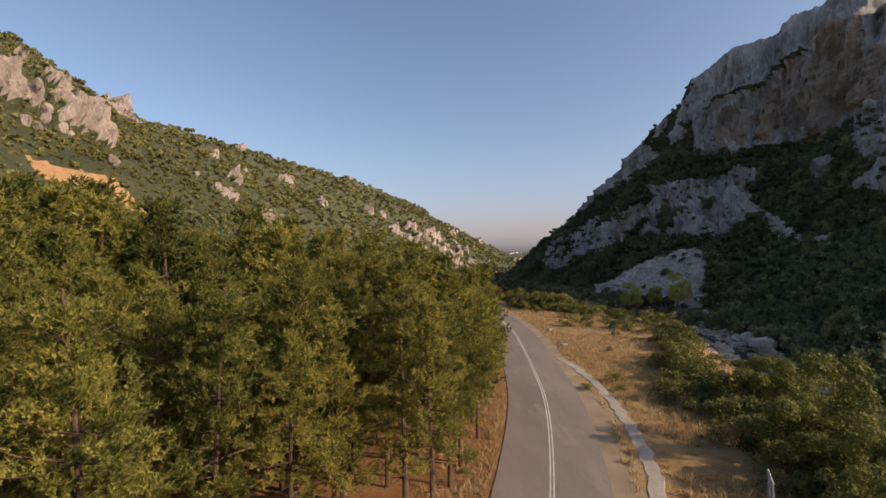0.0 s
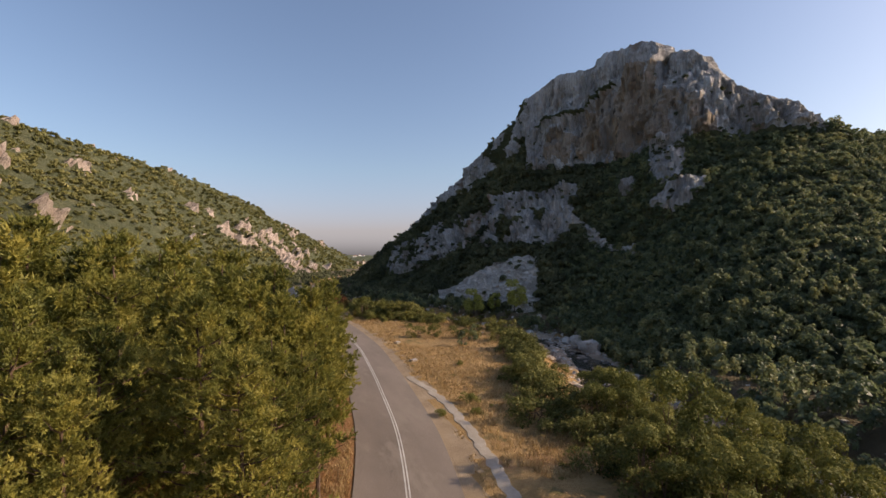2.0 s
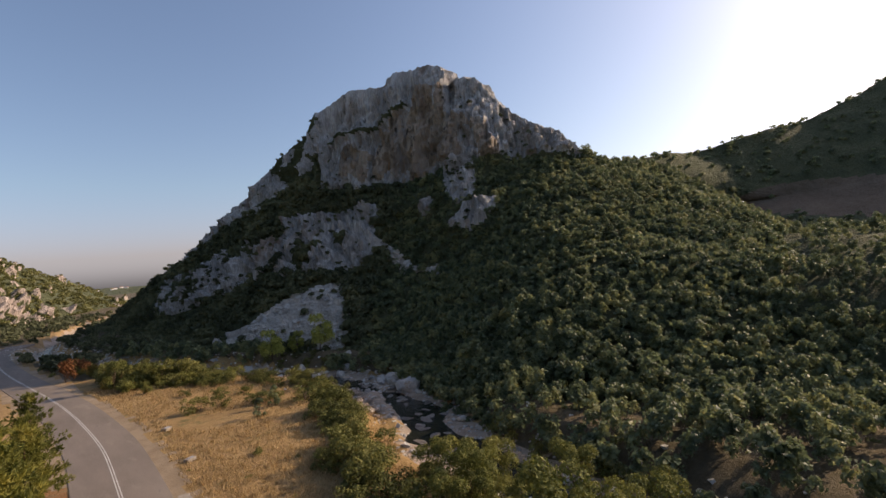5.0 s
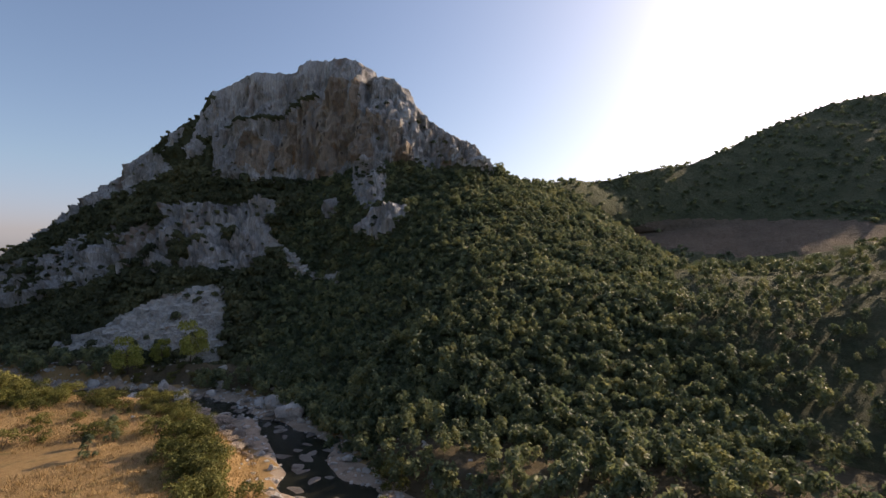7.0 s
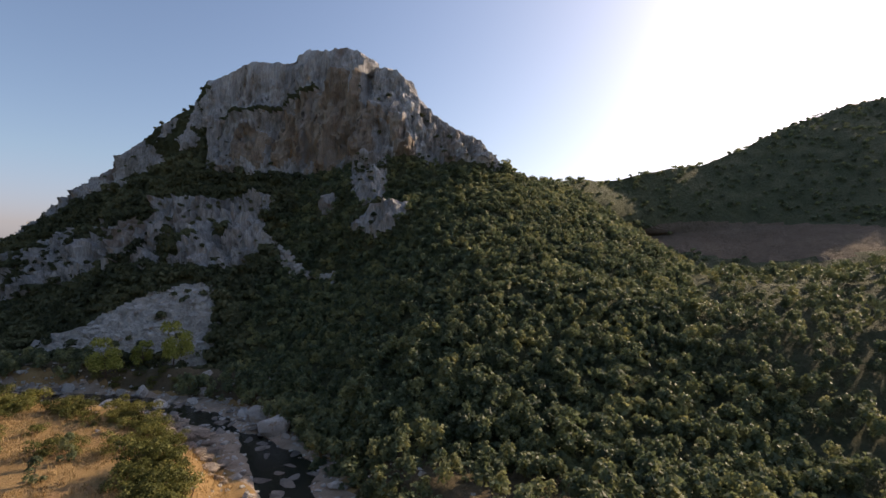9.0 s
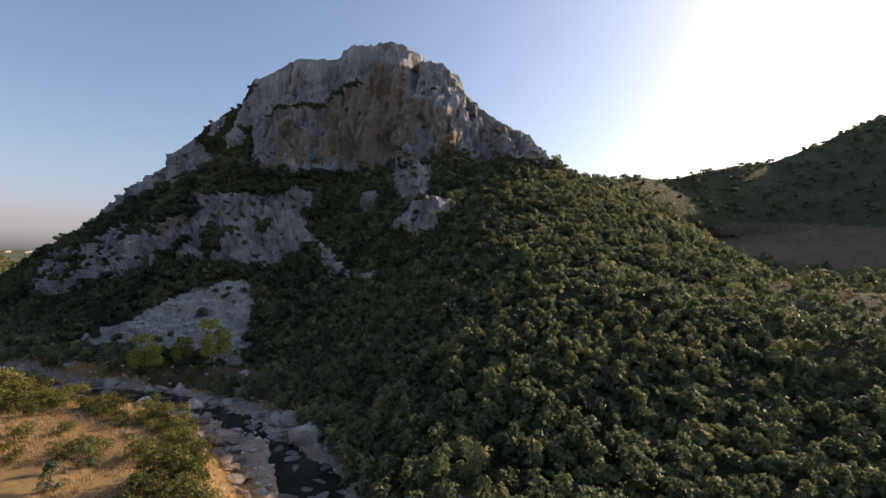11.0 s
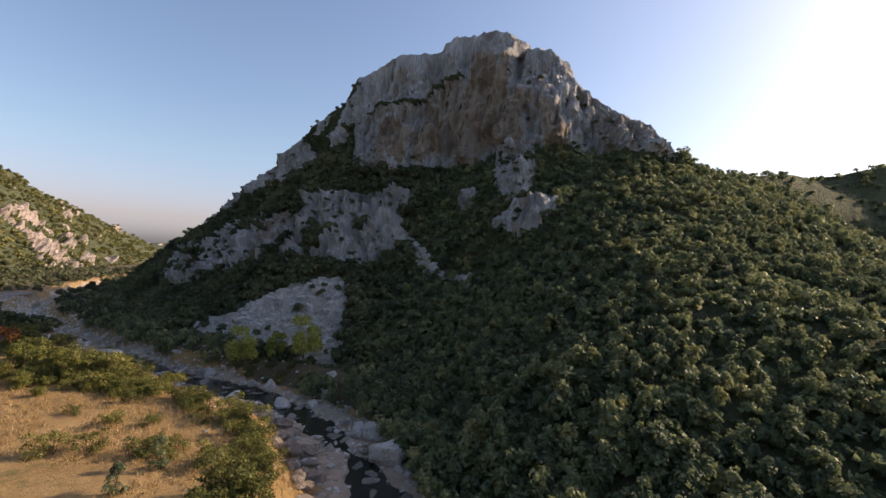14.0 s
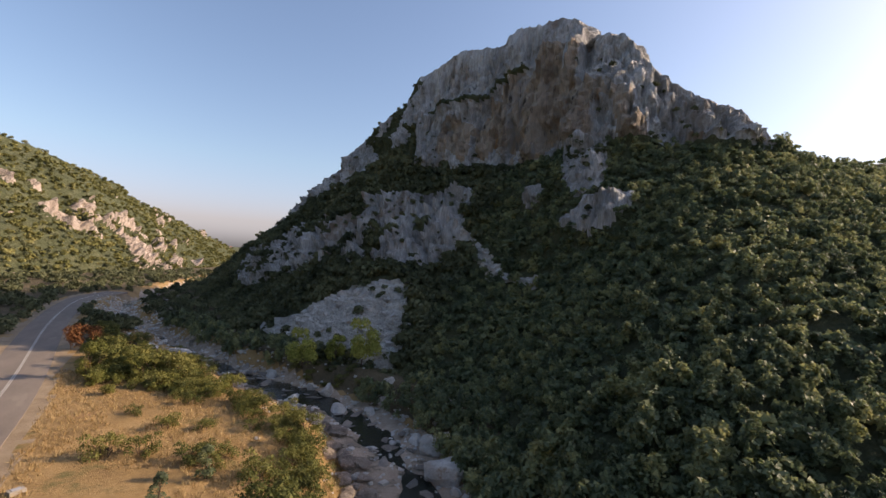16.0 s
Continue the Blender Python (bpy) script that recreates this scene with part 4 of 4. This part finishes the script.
def outcrops(count, centre, spread, size, seed):
    r = np.random.default_rng(seed)
    for k in range(count):
        x, y = r.normal(centre[0], spread[0]), r.normal(centre[1], spread[1])
        s = size * r.uniform(0.5, 1.3)
        ob = rock(x, y, s, s * r.uniform(0.7, 1.0), s * r.uniform(0.9, 1.6), "pinkish limestone outcrop on the scrubby hillside", "hillside outcrops", 0.62)
        ob.data = pink_meshes[k % 4]


outcrops(14, (-88, 104), (5, 7), 1.6, 31)
outcrops(8, (-90, 300), (25, 70), 1.3, 35)


def stones(name, places, sizes, mat, label, seed):
    """Many small broken stones joined into one object."""
    r = np.random.default_rng(seed)
    n = len(places)
    box = np.array([(x, y, z) for x in (-1, 1) for y in (-1, 1) for z in (-1, 1)], float)
    faces = np.array([(0, 1, 3, 2), (4, 6, 7, 5), (0, 4, 5, 1), (2, 3, 7, 6), (0, 2, 6, 4), (1, 5, 7, 3)])
    v = box[None] * r.uniform(0.45, 1.0, (n, 8, 3))
    a = r.uniform(0, 6.28, (n, 1))
    b = r.normal(0, 0.5, (n, 1))
    x, y, z = v[..., 0], v[..., 1], v[..., 2]
    y, z = y * np.cos(b) - z * np.sin(b), y * np.sin(b) + z * np.cos(b)
    x, y = x * np.cos(a) - y * np.sin(a), x * np.sin(a) + y * np.cos(a)
    p = np.stack([x, y, z * 0.75], 2) * sizes[:, None, None] + places[:, None, :]
    f = (faces[None] + (np.arange(n) * 8)[:, None, None]).reshape(-1, 4)
    ob = new(name, fast_mesh(name, p.reshape(-1, 3), f, [mat]))
    return tagged(ob, label, "stones", kind="stuff")


pl = scatter(mp2, mf, np.where(f_scree > 0.45, 1.0, np.where(f_strip > 0.5, 0.6, 0.0)), 4200, 8)
stones("scree_stones", pl, vr.uniform(0.2, 0.5, len(pl)) * np.where(vr.uniform(size=len(pl)) < 0.14, 2.2, 1.0), PALE_ROCK, "loose pale stones of the scree below the cliff", 9)
q = []
for i in range(3200):
    p = RIVER[int(rr.integers(60, 280))]
    q.append((p[0] + rr.normal(0, 4.5), p[1] + rr.normal(0, 1)))
pl = drop(q, 0.02)
stones("river_cobbles", pl, rr.uniform(0.08, 0.3, len(pl)) * np.where(rr.uniform(size=len(pl)) < 0.1, 1.8, 1.0), PALE_ROCK, "pale cobbles along the river bed", 10)

pl = scatter(mp2, mf, np.where(f_scree > 0.45, 1.0, 0.0), 26, 12)
woods("scree_shrubs", pl - (0, 0, 0.2), vr.uniform(0.6, 1.5, len(pl)), maquis_trees, [MAQUIS], "dark shrubs growing in the scree")

# ---- dry grass ----
q = []
while len(q) < 9000:
    y = vr.uniform(20, 118)
    x = vr.uniform(np.interp(y, ROAD[:, 1], ROAD[:, 0]) + 4.6, np.interp(y, RIVER[:, 1], RIVER[:, 0]) - 6)
    if not (abs(x - np.interp(y, [21, 29, 40, 50, 59], [10.3, 12.8, 14.8, 15.4, 14.6])) < 0.9 and y < 59):
        q.append((x, y))
for i in range(900):                                                  # verge below the pines
    y = vr.uniform(14, 66)
    q.append((np.interp(y, ROAD[:, 1], ROAD[:, 0]) - 3.75 - 4.5 * vr.uniform() ** 2, y))
q = np.array(q)
dens = noise2(q[:, 0], q[:, 1], 0.12, 2)
q = q[dens > -0.25]
pl = drop(q, 0.02)
blades = 7
c = np.repeat(pl, blades, 0)
d = vr.normal(0, 0.45, (len(c), 3)) + (0, 0, 1.0)
side = np.cross(d, vr.normal(size=d.shape))
side /= np.linalg.norm(side, axis=1, keepdims=True)
ln = vr.uniform(0.16, 0.42, (len(c), 1))
root = c + vr.normal(0, 0.14, (len(c), 3)) * (1, 1, 0)
v = np.stack([root - side * 0.035, root + side * 0.035, root + d * ln], 1).reshape(-1, 3)
grass = new("dry_grass", fast_mesh("dry_grass", v, np.arange(len(v)).reshape(-1, 3), [STRAW]))
tagged(grass, "tufts of straw-coloured dry grass on the field", "grass", kind="stuff")


# ---- sign, drain cover ----
def box_mesh(bm, cx, cy, cz, sx, sy, sz, bevel=0.01):
    geo = bmesh.ops.create_cube(bm, size=1.0, matrix=Matrix.Translation((cx, cy, cz)) @ Matrix.Diagonal((sx, sy, sz, 1)))
    edges = list({e for v in geo["verts"] for e in v.link_edges})
    bmesh.ops.bevel(bm, geom=edges, offset=bevel, segments=1, affect="EDGES")


sign = new("road_sign")
for px in (-0.6, 0.6):
    bm = bmesh.new()
    tube(bm, [(px, 0.06, -0.3), (px, 0.06, 2.3)], [0.03, 0.03], 8)
    part("post", bm, STEEL, sign, "galvanised steel post")
bm = bmesh.new()
box_mesh(bm, 0, 0, 1.65, 1.7, 0.03, 1.15)
part("board", bm, SIGN_WHITE, sign, "white sheet metal board")
for i, (zz, wd) in enumerate(((1.98, 1.3), (1.72, 1.0), (1.46, 1.2), (1.24, 0.7))):
    bm = bmesh.new()
    box_mesh(bm, -0.05, -0.019, zz, wd, 0.006, 0.1, 0.001)
    part("bar", bm, SIGN_BLUE, sign, "dark blue line of lettering")
tagged(sign, "white roadside board on two steel posts with dark bars", "sign")
sign.matrix_basis = Matrix.LocRotScale((15.9, 22.6, surface_z(15.9, 22.6)), Euler((0, 0, radians(62))), None)

cover = new("drain_box")
bm = bmesh.new()
box_mesh(bm, 0, 0, 0.12, 1.0, 0.7, 0.3, 0.02)
part("body", bm, CONCRETE, cover)
bm = bmesh.new()
box_mesh(bm, 0, 0, 0.285, 0.6, 0.4, 0.04, 0.01)
part("lid", bm, STEEL, cover, "rusty metal lid")
tagged(cover, "low concrete drain box in the dry grass", "drain box")
cover.matrix_basis = Matrix.LocRotScale((18.2, 79.5, surface_z(18.2, 79.5)), Euler((0, 0, 0.6)), None)
copy_thing(cover, Matrix.LocRotScale((17.3, 66.6, surface_z(17.3, 66.6)), Euler((0, 0, 0.35)), None))


# ---- far end of the valley ----
fr = hill("distant_ridge", [[(-700, 1300, -4), (-200, 1350, -3), (200, 1400, -3), (600, 1350, -4), (1000, 1250, -4)],
                            [(-900, 1900, 40), (-300, 1950, 24), (220, 2000, 16), (700, 1950, 20), (1200, 1800, 40)],
                            [(-1000, 2600, 0), (-300, 2700, 0), (220, 2700, 0), (700, 2700, 0), (1300, 2500, 0)]],
          4, (12, 8), 80, 4.0, "low scrub ridge far beyond the valley", [SCRUB_SOIL], None)
SURFACES.append(tree_of(fr[0], fr[1]))
WALL_WHITE = material("white render", [(0.3, (0.62, 0.6, 0.57)), (0.7, (0.78, 0.77, 0.74))], 1.0, 0.9)
ROOF_TILE = material("clay roof", [(0.3, (0.28, 0.12, 0.07)), (0.7, (0.42, 0.2, 0.12))], 1.0, 0.9)


def house(width, depth, height):
    top = new("house")
    bm = bmesh.new()
    box_mesh(bm, 0, 0, height / 2, width, depth, height, 0.05)
    part("wall", bm, WALL_WHITE, top)
    bm = bmesh.new()
    w2, d2 = width / 2 + 0.6, depth / 2 + 0.6
    pts = [bm.verts.new(q) for q in ((-w2, -d2, height), (w2, -d2, height), (w2, d2, height), (-w2, d2, height), (-w2 + 3, 0, height + 2.6), (w2 - 3, 0, height + 2.6))]
    for q in ((0, 1, 5, 4), (1, 2, 5), (2, 3, 4, 5), (3, 0, 4), (3, 2, 1, 0)):
        bm.faces.new([pts[k] for k in q])
    part("roof", bm, ROOF_TILE, top, "red clay tile roof")
    for k in (-0.3, 0.0, 0.3):
        bm = bmesh.new()
        box_mesh(bm, k * width, -depth / 2 - 0.02, height * 0.6, 1.4, 0.08, 1.6, 0.01)
        part("window", bm, STEEL, top, "dark window")
    return tagged(top, "white house with a red tile roof on the far ridge", "house", "distant houses")


home = house(16, 11, 7)
hr = np.random.default_rng(41)
for i in range(9):
    x, y = 235 + hr.normal(0, 45), 1880 + hr.normal(0, 50)
    m = Matrix.LocRotScale((x, y, surface_z(x, y) - 0.5), Euler((0, 0, hr.uniform(-0.5, 0.5))), (hr.uniform(0.5, 0.9), 0.8, hr.uniform(0.6, 0.9)))
    if i == 0:
        home.matrix_basis = m
    else:
        copy_thing(home, m)
